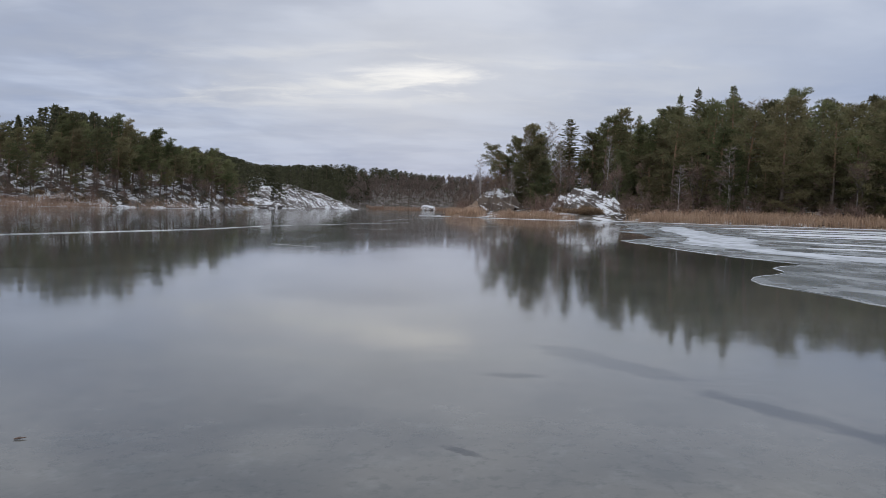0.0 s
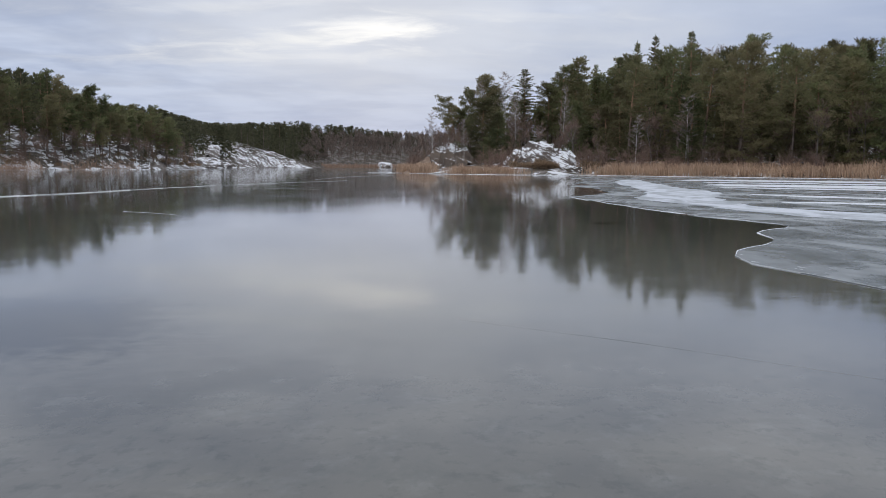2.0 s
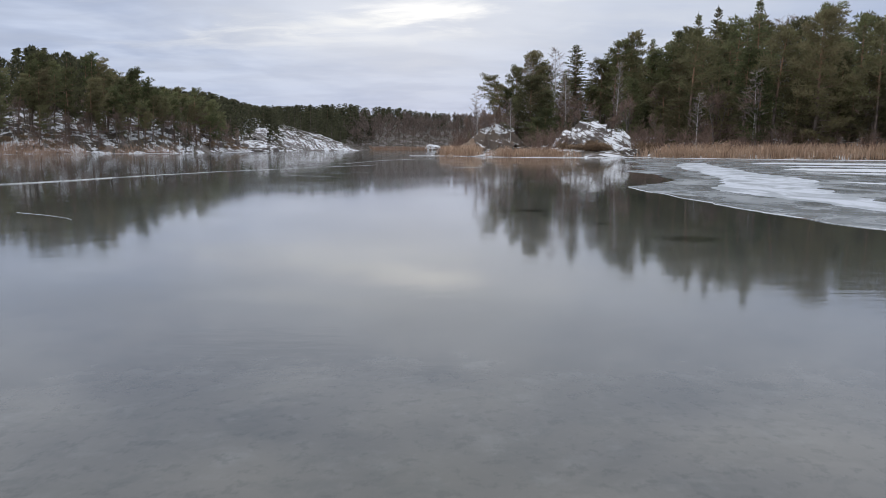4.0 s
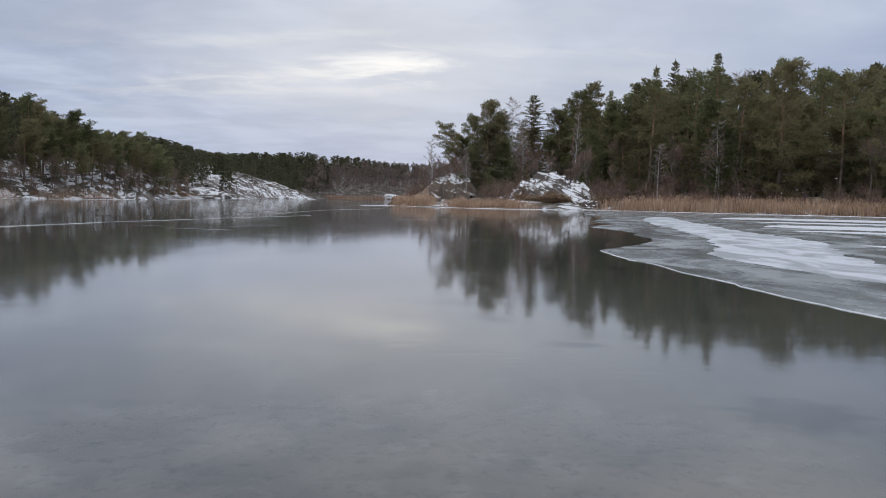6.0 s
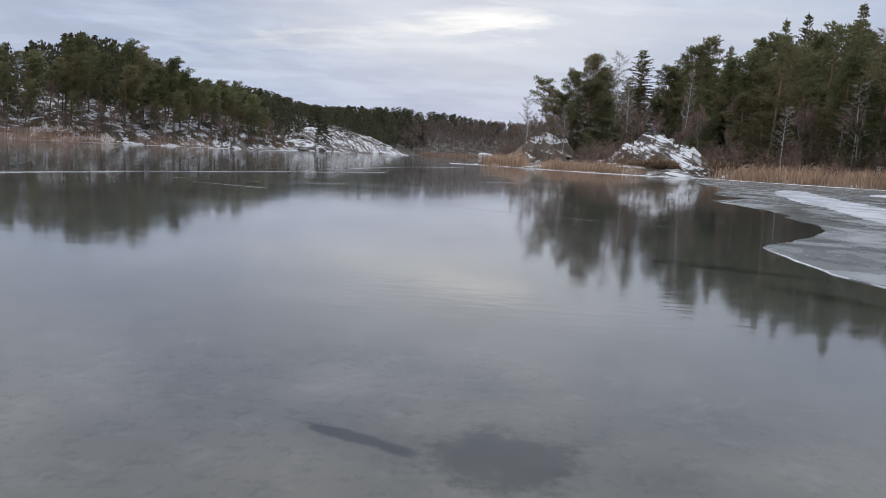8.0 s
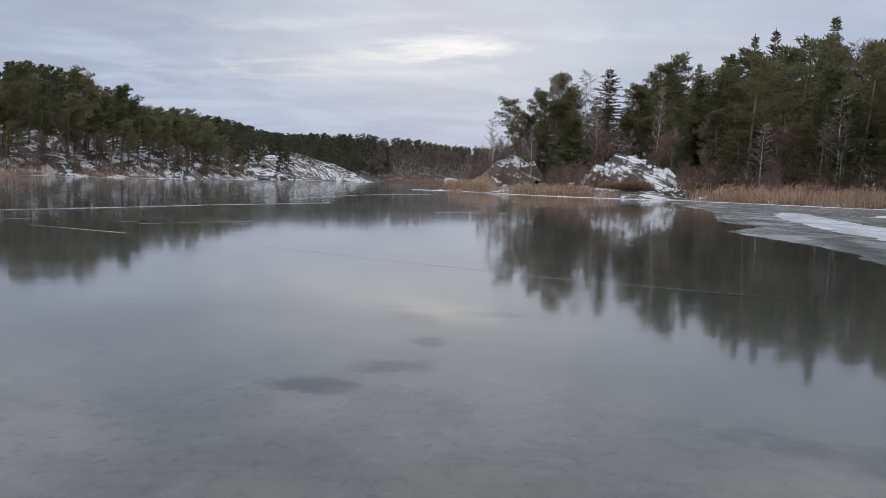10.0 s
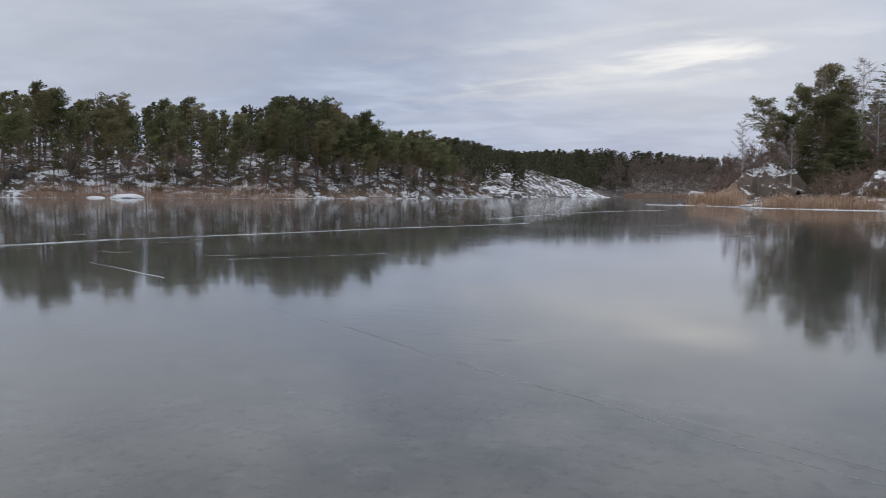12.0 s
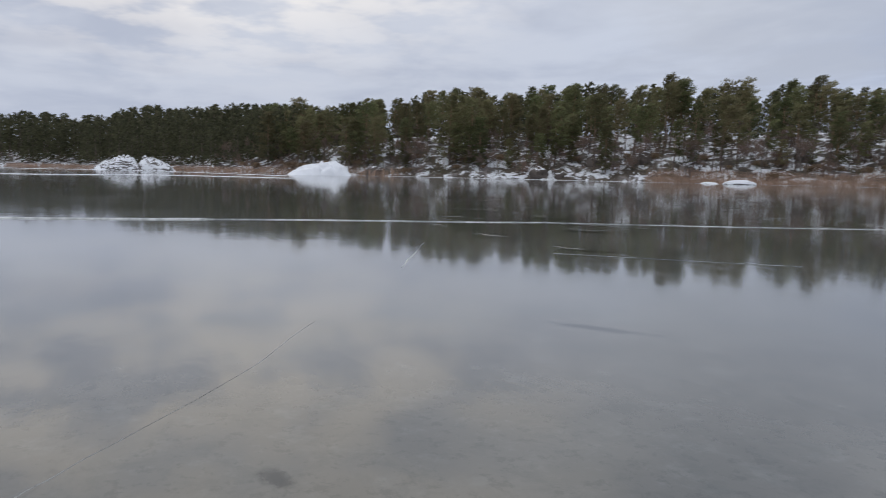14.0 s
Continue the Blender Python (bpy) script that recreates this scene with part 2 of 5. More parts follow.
def make_rock(name, line, tint, streaked=None, patchy=1.5):
    """Granite with snow lying on what faces up; line: how much snow lies."""
    m, g, p = surface(name)
    geo = g.add("ShaderNodeNewGeometry")
    at = geo.outputs["Position"]
    z = g.add("ShaderNodeSeparateXYZ")
    g.put(z.inputs[0], geo.outputs["Normal"])
    coarse = g.noise(at, 0.42, 6, 0.62, 0.3)
    if streaked:
        slope = g.add("ShaderNodeMapping")
        slope.vector_type = "TEXTURE"
        slope.inputs["Rotation"].default_value = (0, radians(28), 0)
        slope.inputs["Scale"].default_value = (streaked, streaked, streaked * 0.2)
        g.put(slope.inputs["Vector"], at)
        coarse = g.noise(slope.outputs[0], 0.6, 6, 0.65, 0.3)
    grit = g.noise(at, 3.5, 6, 0.7)
    stone = g.mix(g.ramp(coarse, 0.38, 0.62), tuple(c * 0.62 for c in tint), tint)
    stone = g.mix(g.math("MULTIPLY", g.ramp(grit, 0.5, 0.62), 0.5), stone, (0.10, 0.10, 0.085))
    lie = g.math("ADD", z.outputs[2], g.math("ADD", g.math("MULTIPLY", g.math("SUBTRACT", coarse, 0.5), patchy), g.math("MULTIPLY", g.math("SUBTRACT", grit, 0.5), 0.3)))
    if streaked:
        # dark fissures between the slabs
        fissure = g.noise(slope.outputs[0], 1.1, 4, 0.6, 0.6)
        lie = g.math("SUBTRACT", lie, g.ramp(g.math("ABSOLUTE", g.math("SUBTRACT", fissure, 0.5)), 0.012, 0.04, 1.0, 0.0))
    g.put(p.inputs["Base Color"], g.mix(g.ramp(lie, line, line + 0.12), stone, (0.74, 0.76, 0.79)))
    p.inputs["Roughness"].default_value = 0.8
    g.put(p.inputs["Normal"], g.bump(grit, 0.5, 0.1))
    return m


def make_leaf(name, dark, light, warm):
    m, g, p = surface(name)
    at = place(g)
    info = g.add("ShaderNodeObjectInfo").outputs["Random"]
    isle = g.add("ShaderNodeNewGeometry").outputs["Random Per Island"]
    clump = g.noise(at, 0.5, 3, 0.6)
    colour = g.mix(g.ramp(g.math("ADD", g.math("MULTIPLY", clump, 0.75), g.math("MULTIPLY", isle, 0.25)), 0.3, 0.72), dark, light)
    colour = g.mix(g.math("MULTIPLY", info, 0.52), colour, warm)
    tone = g.ramp(g.math("FRACT", g.math("MULTIPLY", info, 7.31)), 0.0, 1.0, 0.72, 1.32)
    colour = g.vec("SCALE", colour, tone)
    g.put(p.inputs["Base Color"], colour)
    p.inputs["Roughness"].default_value = 0.7
    p.inputs["Specular IOR Level"].default_value = 0.25
    # thin needles let part of the light through
    glow = g.add("ShaderNodeBsdfTranslucent")
    g.put(glow.inputs["Color"], colour)
    both = g.add("ShaderNodeMixShader")
    both.inputs[0].default_value = 0.6
    g.links.new(p.outputs[0], both.inputs[1])
    g.links.new(glow.outputs[0], both.inputs[2])
    g.links.new(both.outputs[0], g.nodes["Material Output"].inputs["Surface"])
    return m


def make_bark(name, low, high, scale=3.0, bands=None, upper=None):
    m, g, p = surface(name)
    at = place(g)
    n = g.noise(g.vec("MULTIPLY", at, (1, 1, 0.35)), scale, 5, 0.65)
    colour = g.mix(g.ramp(n, 0.35, 0.65), low, high)
    if upper:
        height = g.add("ShaderNodeSeparateXYZ")
        g.put(height.inputs[0], g.add("ShaderNodeTexCoord").outputs["Generated"])
        colour = g.mix(g.ramp(height.outputs[2], 0.30, 0.65), colour, upper)
    if bands:
        b = g.noise(g.vec("MULTIPLY", at, (0.6, 0.6, 3.0)), 1.4, 3, 0.6)
        colour = g.mix(g.ramp(b, 0.60, 0.66), colour, bands)
    g.put(p.inputs["Base Color"], colour)
    p.inputs["Roughness"].default_value = 0.85
    g.put(p.inputs["Normal"], g.bump(n, 0.4, 0.05))
    return m


def make_reed(name, low, high):
    m, g, p = surface(name)
    at = place(g)
    isle = g.add("ShaderNodeNewGeometry").outputs["Random Per Island"]
    clump = g.noise(at, 0.35, 3, 0.6)
    colour = g.mix(g.ramp(g.math("ADD", g.math("MULTIPLY", clump, 0.5), g.math("MULTIPLY", isle, 0.5)), 0.25, 0.75), low, high)
    g.put(p.inputs["Base Color"], colour)
    p.inputs["Roughness"].default_value = 0.75
    return m


ICE, OVERFLOW, CRUST, RIDGE = make_ice(), make_overflow(), make_crust(), make_ridge("white_crack_ice", (0.28, 0.30, 0.29), (0.62, 0.64, 0.64))
SLUSH = make_ridge("dark_refrozen_slush", (0.018, 0.022, 0.021), (0.045, 0.052, 0.05))
SLUSH.node_tree.nodes["Principled BSDF"].inputs["Specular IOR Level"].default_value = 0.12
HAIRLINE = make_ridge("grey_hairline_ice", (0.11, 0.12, 0.12), (0.38, 0.40, 0.40))
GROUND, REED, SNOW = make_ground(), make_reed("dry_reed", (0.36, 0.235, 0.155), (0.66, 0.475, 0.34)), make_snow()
BROWNREED = make_reed("weathered_reed", (0.31, 0.20, 0.14), (0.53, 0.365, 0.265))
ROCK = make_rock("snow_dusted_granite", 0.50, (0.15, 0.122, 0.105), 5.0, 1.5)
CLIFF = make_rock("steep_brown_granite", 0.66, (0.17, 0.128, 0.10), 3.4, 1.6)
REDROCK = make_rock("bare_reddish_granite", 1.15, (0.27, 0.205, 0.165))
TANROCK = make_rock("grassy_reddish_granite", 1.05, (0.34, 0.235, 0.165))
SLAB = make_rock("snow_streaked_granite", 0.47, (0.27, 0.24, 0.225), 4.5)
DOME = make_rock("snow_covered_granite", -0.12, (0.24, 0.22, 0.21), patchy=0.8)
TWIN = make_rock("patchy_snow_on_granite", 0.26, (0.15, 0.135, 0.125), 6.0, 1.3)
PINE = make_leaf("pine_needles", (0.108, 0.120, 0.062), (0.210, 0.236, 0.106), (0.235, 0.168, 0.108))
SPRUCE = make_leaf("spruce_needles", (0.096, 0.108, 0.060), (0.200, 0.220, 0.105), (0.190, 0.160, 0.095))
FAR = make_leaf("far_needles", (0.078, 0.084, 0.050), (0.190, 0.188, 0.108), (0.18, 0.148, 0.098))
BARK = make_bark("pine_bark", (0.085, 0.066, 0.056), (0.23, 0.175, 0.145), upper=(0.30, 0.18, 0.11))
PALE = make_bark("birch_bark", (0.36, 0.34, 0.32), (0.62, 0.60, 0.57), 2.0, (0.07, 0.06, 0.055))
TWIG = make_bark("bare_twigs", (0.155, 0.105, 0.083), (0.30, 0.205, 0.162))
FARTWIG = make_bark("far_bare_twigs", (0.13, 0.098, 0.082), (0.23, 0.178, 0.150))
BIRCHTWIG = make_bark("birch_twigs", (0.26, 0.21, 0.195), (0.44, 0.38, 0.36))
HEATHER = make_bark("dry_heath", (0.18, 0.125, 0.078), (0.36, 0.25, 0.155))
GREY = make_bark("grey_bark", (0.11, 0.093, 0.082), (0.25, 0.215, 0.19))


# ---- building helpers ----
def link(name, verts, faces, material, parent=None, label=""):
    me = bpy.data.meshes.new(name)
    me.from_pydata(verts, [], faces)
    me.materials.append(material)
    me.update()
    ob = new(name, me)
    if parent:
        ob.parent = parent
    if label:
        ob["label"] = label
    return ob


def curve_points(points, step, closed=False):
    """A smooth line through the plan's corner points."""
    out, n = [], len(points)
    span = range(n if closed else n - 1)
    for i in span:
        if closed:
            a, b, c, d = (Vector(points[k % n]) for k in (i - 1, i, i + 1, i + 2))
        else:
            a, b, c, d = (Vector(points[min(max(k, 0), n - 1)]) for k in (i - 1, i, i + 1, i + 2))
        count = max(1, int((c - b).length / step))
        for k in range(count):
            t = k / count
            out.append(0.5 * (2 * b + (c - a) * t + (2 * a - 5 * b + 4 * c - d) * t * t + (3 * b - a - 3 * c + d) * t ** 3))
    if not closed:
        out.append(Vector(points[-1]))
    return out


# ---- the lake's plan: shoreline, counterclockwise as seen from above ----
LAKE = [(31, 128), (26, 125), (20, 125), (14, 129), (8, 136), (3, 150), (0, 162), (2, 178), (10, 210), (24, 260), (30, 330), (32, 420), (28, 500), (0, 525),
        (-30, 524), (-52, 510), (-62, 470), (-58, 430), (-50, 402), (-66, 385), (-86, 352), (-84, 325), (-73, 270), (-66, 225),
        (-72, 204), (-83, 189), (-95, 176), (-108, 161), (-117, 150), (-133, 133), (-153, 110), (-170, 87), (-197, 67), (-238, 46),
        (-262, 27), (-318, -11), (-350, -150), (-220, -300), (50, -350), (210, -250), (190, -80), (132, 20), (100, 56), (80, 76),
        (66, 91), (56, 101), (48, 109), (40, 117), (35, 124)]
SHORE = [Vector((p[0], p[1])) for p in curve_points(LAKE, 6.0, True)]
SH = np.array([tuple(p) for p in SHORE])


def shore_distance(x, y):
    """Metres from the shoreline, positive on land."""
    x, y = np.atleast_1d(x).astype(float), np.atleast_1d(y).astype(float)
    best = np.full(x.shape, 1e9)
    inside = np.zeros(x.shape, bool)
    for i in range(len(SH)):
        ax, ay = SH[i]
        bx, by = SH[(i + 1) % len(SH)]
        dx, dy = bx - ax, by - ay
        t = np.clip(((x - ax) * dx + (y - ay) * dy) / (dx * dx + dy * dy + 1e-9), 0, 1)
        best = np.minimum(best, (x - ax - t * dx) ** 2 + (y - ay - t * dy) ** 2)
        cross = ((ay > y) != (by > y)) & (x < (bx - ax) * (y - ay) / (by - ay + 1e-12) + ax)
        inside ^= cross
    return np.where(inside, -1, 1) * np.sqrt(best)


def blend(v, low, high):
    t = np.clip((v - low) / (high - low), 0, 1)
    return t * t * (3 - 2 * t)


def land_height(x, y, d):
    west = blend(-x, 30, 60)
    far = blend(y, 280, 380)
    rise = (5.0 + 8.0 * west) * (1 - far) + 27 * far
    reach = (34 - 14 * west) * (1 - far) + 52 * far
    reach = reach + 70 * blend(-x, 190, 240) * (1 - far)
    base = rise * (1 - np.exp(-np.maximum(d, 0) / reach)) + 0.12 * np.minimum(np.maximum(d, 0), 3)
    rough = np.array([noise.noise((a * 0.11, b * 0.11, 0)) * 1.1 + noise.noise((a * 0.27, b * 0.27, 5)) * 0.7 for a, b in zip(x.ravel(), y.ravel())]).reshape(x.shape)
    return np.where(d < 0, np.maximum(-2.0, d * 0.2), base + rough * np.clip(d / 7, 0, 1) * (0.6 + 1.2 * west))


# a chart of shore distances and heights, read between its knots
CHART_X, CHART_Y, CHART_STEP = -450, -430, 2.5
chart_gx, chart_gy = np.meshgrid(np.arange(CHART_X, 330, CHART_STEP), np.arange(CHART_Y, 680, CHART_STEP))
CHART_D = shore_distance(chart_gx.ravel(), chart_gy.ravel()).reshape(chart_gx.shape)
CHART_Z = land_height(chart_gx, chart_gy, CHART_D)


def read_chart(chart, x, y):
    u, v = (x - CHART_X) / CHART_STEP, (y - CHART_Y) / CHART_STEP
    i, j = min(max(int(u), 0), chart.shape[1] - 2), min(max(int(v), 0), chart.shape[0] - 2)
    a, b = u - i, v - j
    return float((chart[j, i] * (1 - a) + chart[j, i + 1] * a) * (1 - b) + (chart[j + 1, i] * (1 - a) + chart[j + 1, i + 1] * a) * b)


def ground_at(x, y):
    return read_chart(CHART_Z, x, y)


def depth(x, y):
    return read_chart(CHART_D, x, y)


def build_ground():
    xs = np.concatenate([[-3000, -1800, -1100, -700, -550, -480], np.arange(-430, -250, 7), np.arange(-250, 130, 3.0), np.arange(130, 300, 10), [330, 420, 600, 1000, 1800, 3000]])
    ys = np.concatenate([[-3000, -1500, -800, -520], np.arange(-420, -20, 20), np.arange(-20, 240, 3.0), np.arange(240, 640, 7), [660, 720, 850, 1200, 1900, 3000]])
    gx, gy = np.meshgrid(xs, ys)
    gz = land_height(gx.ravel(), gy.ravel(), shore_distance(gx.ravel(), gy.ravel()))
    verts = list(zip(gx.ravel().tolist(), gy.ravel().tolist(), gz.tolist()))
    w = len(xs)
    faces = [(j * w + i, j * w + i + 1, (j + 1) * w + i + 1, (j + 1) * w + i) for j in range(len(ys) - 1) for i in range(w - 1)]
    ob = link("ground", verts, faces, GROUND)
    for poly in ob.data.polygons:
        poly.use_smooth = True
    tagged(ob, "snow-patched forest floor and rocky shore round the lake", "ground", kind="structure")


def build_ice():
    verts = [(-420, -420, 0), (260, -420, 0), (260, 560, 0), (-420, 560, 0)]
    ob = link("lake_ice", verts, [(0, 1, 2, 3)], ICE)
    tagged(ob, "smooth grey-green lake ice, wet-looking and mirror-like", "ice", kind="structure")


build_ground()
build_ice()


def sheet(name, outline, z, material, label, category, step=0.5, wobble=0.18, rim=0.0):
    """A thin frozen sheet on the ice with an uneven edge."""
    line = curve_points(outline, step, True)
    pts = []
    for p in line:
        q = Vector((p[0], p[1], 0))
        s = wobble * min(1.0, 0.25 + abs(p[0]) / 40 + abs(p[1]) / 120)
        pts.append((p[0] + s * 1.6 * noise.noise(q * 0.9), p[1] + s * 2.2 * noise.noise(q * 0.9 + Vector((7, 3, 1)))))
    bm = bmesh.new()
    top = [bm.verts.new((a, b, z)) for a, b in pts]
    low = [bm.verts.new((a, b, z - 0.02)) for a, b in pts]
    n = len(pts)
    edges = [bm.edges.new((top[i], top[(i + 1) % n])) for i in range(n)]
    bmesh.ops.triangle_fill(bm, use_beauty=True, use_dissolve=False, edges=edges)
    for i in range(n):
        bm.faces.new((top[i], top[(i + 1) % n], low[(i + 1) % n], low[i]))
    bmesh.ops.recalc_face_normals(bm, faces=bm.faces)
    me = bpy.data.meshes.new(name)
    bm.to_mesh(me)
    bm.free()
    me.materials.append(material)
    ob = new(name, me)
    tagged(ob, label, category, kind="structure")
    return pts


def ridge(name, points, width, height, label, closed=False, wander=0.06, step=0.4, material=None):
    """A low healed crack: a narrow uneven ridge of white ice."""
    line = curve_points(points, step, closed)
    verts, faces = [], []
    for i, p in enumerate(line):
        a, b = line[max(i - 1, 0)], line[min(i + 1, len(line) - 1)]
        way = (Vector((b[0], b[1])) - Vector((a[0], a[1])))
        way = way.normalized() if way.length > 0 else Vector((1, 0))
        side = Vector((-way.y, way.x))
        q = Vector((p[0], p[1], 2)) * 0.9
        c = Vector((p[0], p[1])) + side * wander * (noise.noise(q) + 0.5 * noise.noise(q * 4))
        w = width * max(0.03, 0.42 + 1.25 * noise.noise(q * 0.5 + Vector((3, 1, 0))) + 0.4 * noise.noise(q * 2.1))
        for s, h in ((-1, -0.004), (-0.35, height), (0.3, height * 0.8), (1, -0.004)):
            verts.append((c.x + side.x * w * s * 0.5, c.y + side.y * w * s * 0.5, h))
    for i in range(len(line) - 1):
        for k in range(3):
            faces.append((i * 4 + k, i * 4 + k + 1, i * 4 + k + 5, i * 4 + k + 4))
    return tagged(link(name, verts, faces, material or RIDGE), label, "ice crack", kind="structure")


OVERFLOW_EDGE = [(9.8, 39.5), (9.75, 37), (9.9, 33), (10.25, 28.2), (10.5, 26.0), (11.1, 24.4), (11.35, 23.3), (10.95, 22.0), (9.6, 20.9), (9.4, 19.5), (8.5, 18.4), (7.6, 17.5),
                 (7.18, 16.8), (7.12, 15.9), (7.15, 15.1), (7.45, 13.8), (8.2, 9), (10, 0), (14, -14), (40, -20), (100, 20), (96, 50), (78, 70), (64, 86), (52, 98),
                 (42, 108), (33, 118), (26, 108), (22.5, 94), (21, 82), (16.5, 67), (16.8, 63), (14.2, 59), (14.0, 56.5), (14.4, 52.5), (13.7, 48.5), (13.4, 45.8), (12.3, 43.2), (10.8, 40.9)]
edge_line = sheet("overflow_ice", OVERFLOW_EDGE, 0.008, OVERFLOW, "pale grey refrozen overflow ice with a frosty edge", "ice sheet")
sheet("snow_crust", [(26.5, 84), (22.8, 76), (19.4, 63.5), (17.9, 55.4), (16.0, 47.3), (14.3, 42.2), (12.5, 38.0), (12.3, 36.4), (12.5, 34.0), (12.9, 31.0), (13.2, 27.6), (14.8, 24.0), (18, 19), (24, 12), (26, 13), (20.5, 21),
                     (16.9, 27.0), (15.2, 29.8), (14.9, 32.4), (15.6, 35.4), (16.4, 38.2), (17.9, 41.2), (19.3, 44.4), (20.0, 47.5), (20.4, 51.0), (20.9, 55.2), (22.8, 63.0), (24.8, 73.0), (27.5, 83)], 0.013, CRUST,
      "white wind-packed snow crust on overflow ice", "snow crust", wobble=0.28)
STREAK = make_ridge("bright_drifted_snow", (0.58, 0.61, 0.65), (0.78, 0.80, 0.83))
for outline in ([(25.8, 61.6), (27.4, 58.6), (29.8, 56.6), (36, 51.5), (48, 43), (62, 33), (64, 40), (50, 51), (38, 59.5), (31.5, 63.6), (28.5, 64.4), (26.6, 63.4)],
                [(31, 80), (35, 77.6), (39.6, 74.4), (50, 67), (76, 46), (78, 54), (60, 70), (48, 79.5), (40, 84), (36.5, 86), (33, 84)],
                [(29.5, 70.6), (33, 68.2), (37, 66), (50, 56.5), (51, 59.5), (38, 69.4), (34, 71.4), (31, 72.4)],
                [(19.9, 43.0), (21.0, 40.0), (23, 37.4), (30, 31), (30.8, 32.8), (24, 39.0), (21.6, 41.8)],
                [(24.0, 55.0), (26.6, 52.6), (38, 43.8), (39.4, 46.4), (27.6, 54.6), (25.2, 56.0)],
                [(17.0, 33.6), (19.5, 32.6), (26, 27), (26.4, 28.4), (20.2, 34.0), (18, 34.6)]):
    sheet("snow_streak", outline, 0.013, STREAK, "long white streak of drifted snow on ice", "snow crust", wobble=0.4)
ridge("overflow_rim", edge_line[:int(len(edge_line) * 0.24)], 0.065, 0.014, "white frosted rim of overflow ice", wander=0.02, step=0.5, material=STREAK)

ridge("pressure_ridge", [(-19, 30), (-16.2, 37), (-14.2, 42.4), (-13.5, 47.0)], 0.46, 0.035, "broad healed pressure crack with white edges")
ridge("pressure_ridge", [(-13.5, 47.0), (-12.7, 51.0), (-12.0, 53.4), (-11.5, 56.0)], 0.13, 0.022, "long healed pressure crack with white edges")
ridge("pressure_ridge", [(-11.5, 56.0), (-9.2, 61.3), (-7.6, 65.8), (-4.4, 72.4), (-3.6, 75)], 0.075, 0.016, "long healed pressure crack with white edges")
ridge("ice_crack", [(-7.0, 79), (-6.6, 85), (-5.3, 97), (-3.4, 104), (0.5, 113)], 0.12, 0.015, "thin white healed crack in lake ice")
ridge("ice_crack", [(-6.5, 50.7), (-5.6, 50.3), (-4.4, 49.75), (-3.2, 49.2)], 0.042, 0.006, "thin white healed crack in lake ice")
ridge("ice_crack", [(3.3, 45.5), (5.2, 44.6), (7.7, 43.3), (9.8, 42.7), (13, 41.5)], 0.12, 0.001, "low smooth fold along a healed crack in lake ice", step=0.25, wander=0.03, material=ICE)
ridge("ice_crack", [(-4.4, 52.4), (-3.6, 53.3), (-2.5, 54.7), (-1.9, 55.5)], 0.03, 0.005, "fine grey hairline crack in lake ice", material=HAIRLINE)
ridge("ice_crack", [(2.4, 12.1), (4.4, 10.7), (5.8, 9.6), (7.4, 9.0)], 0.10, 0.001, "low smooth fold along a healed crack in lake ice", step=0.25, wander=0.03, material=ICE)
ridge("ice_crack", [(-6.7, 28.0), (-5.4, 27.2), (-4.6, 26.4)], 0.04, 0.006, "thin white healed crack in lake ice")
ridge("ice_crack", [(3.2, 66.3), (4.2, 66.7), (5.4, 67.2), (6.6, 67.5)], 0.045, 0.008, "thin white healed crack in lake ice")


def flecks(name, material, areas, length, width, height, seed, label):
    """Short low ripples and scars frozen into the ice."""
    r = random.Random(seed)
    verts, faces = [], []
    for x0, x1, y0, y1, count in areas:
        for _ in range(count):
            c = Vector((r.uniform(x0, x1), r.uniform(y0, y1)))
            turn = radians(r.gauss(28, 22))
            way = Vector((math.cos(turn), math.sin(turn)))
            side = Vector((-way.y, way.x))
            ln, w = r.uniform(*length), width * r.uniform(0.4, 1.3)
            n = 9
            start = len(verts)
            for i in range(n):
                t = i / (n - 1)
                p = c + way * ln * (t - 0.5) + side * 0.16 * ln * noise.noise(Vector((c.x, c.y, t * 3)))
                h = w * (math.sin(math.pi * t) ** 0.6) * max(0.12, 0.6 + 0.9 * noise.noise(Vector((c.x + t * 5, c.y, 4)))) + 0.002
                for s, z in ((-0.5, -0.003), (-0.2, height), (0.2, height), (0.5, -0.003)):
                    verts.append((p.x + side.x * h * s, p.y + side.y * h * s, z))
            for i in range(n - 1):
                for k in range(3):
                    q = start + i * 4 + k
                    faces.append((q, q + 1, q + 5, q + 4))
    return tagged(link(name, verts, faces, material), label, "ice", kind="stuff")


ridge("ice_crack", [(0.2, 47.3), (1.6, 46.6), (2.5, 46.05), (3.3, 45.5)], 0.009, 0.0015, "fine pale hairline crack in lake ice", step=0.12, wander=0.03, material=HAIRLINE)
ridge("ice_crack", [(3.3, 45.5), (4.6, 44.8), (5.7, 44.1), (7.0, 43.5), (8.2, 43.0), (9.4, 42.6)], 0.012, 0.002, "fine pale hairline crack in lake ice", step=0.12, wander=0.04, material=HAIRLINE)
flecks("ice_ripples", ICE, [(-26, -7, 53, 82, 22), (-13, -5, 50, 56, 5), (-9, 10, 66, 112, 12)], (0.3, 1.5), 0.11, 0.007, 3, "short pale ripples frozen into the lake ice")
flecks("slush_scars", SLUSH, [(-28, -8, 54, 82, 42), (-9, 10, 72, 112, 14)], (0.5, 2.2), 0.34, 0.004, 4, "dark slushy scars refrozen in the lake ice")


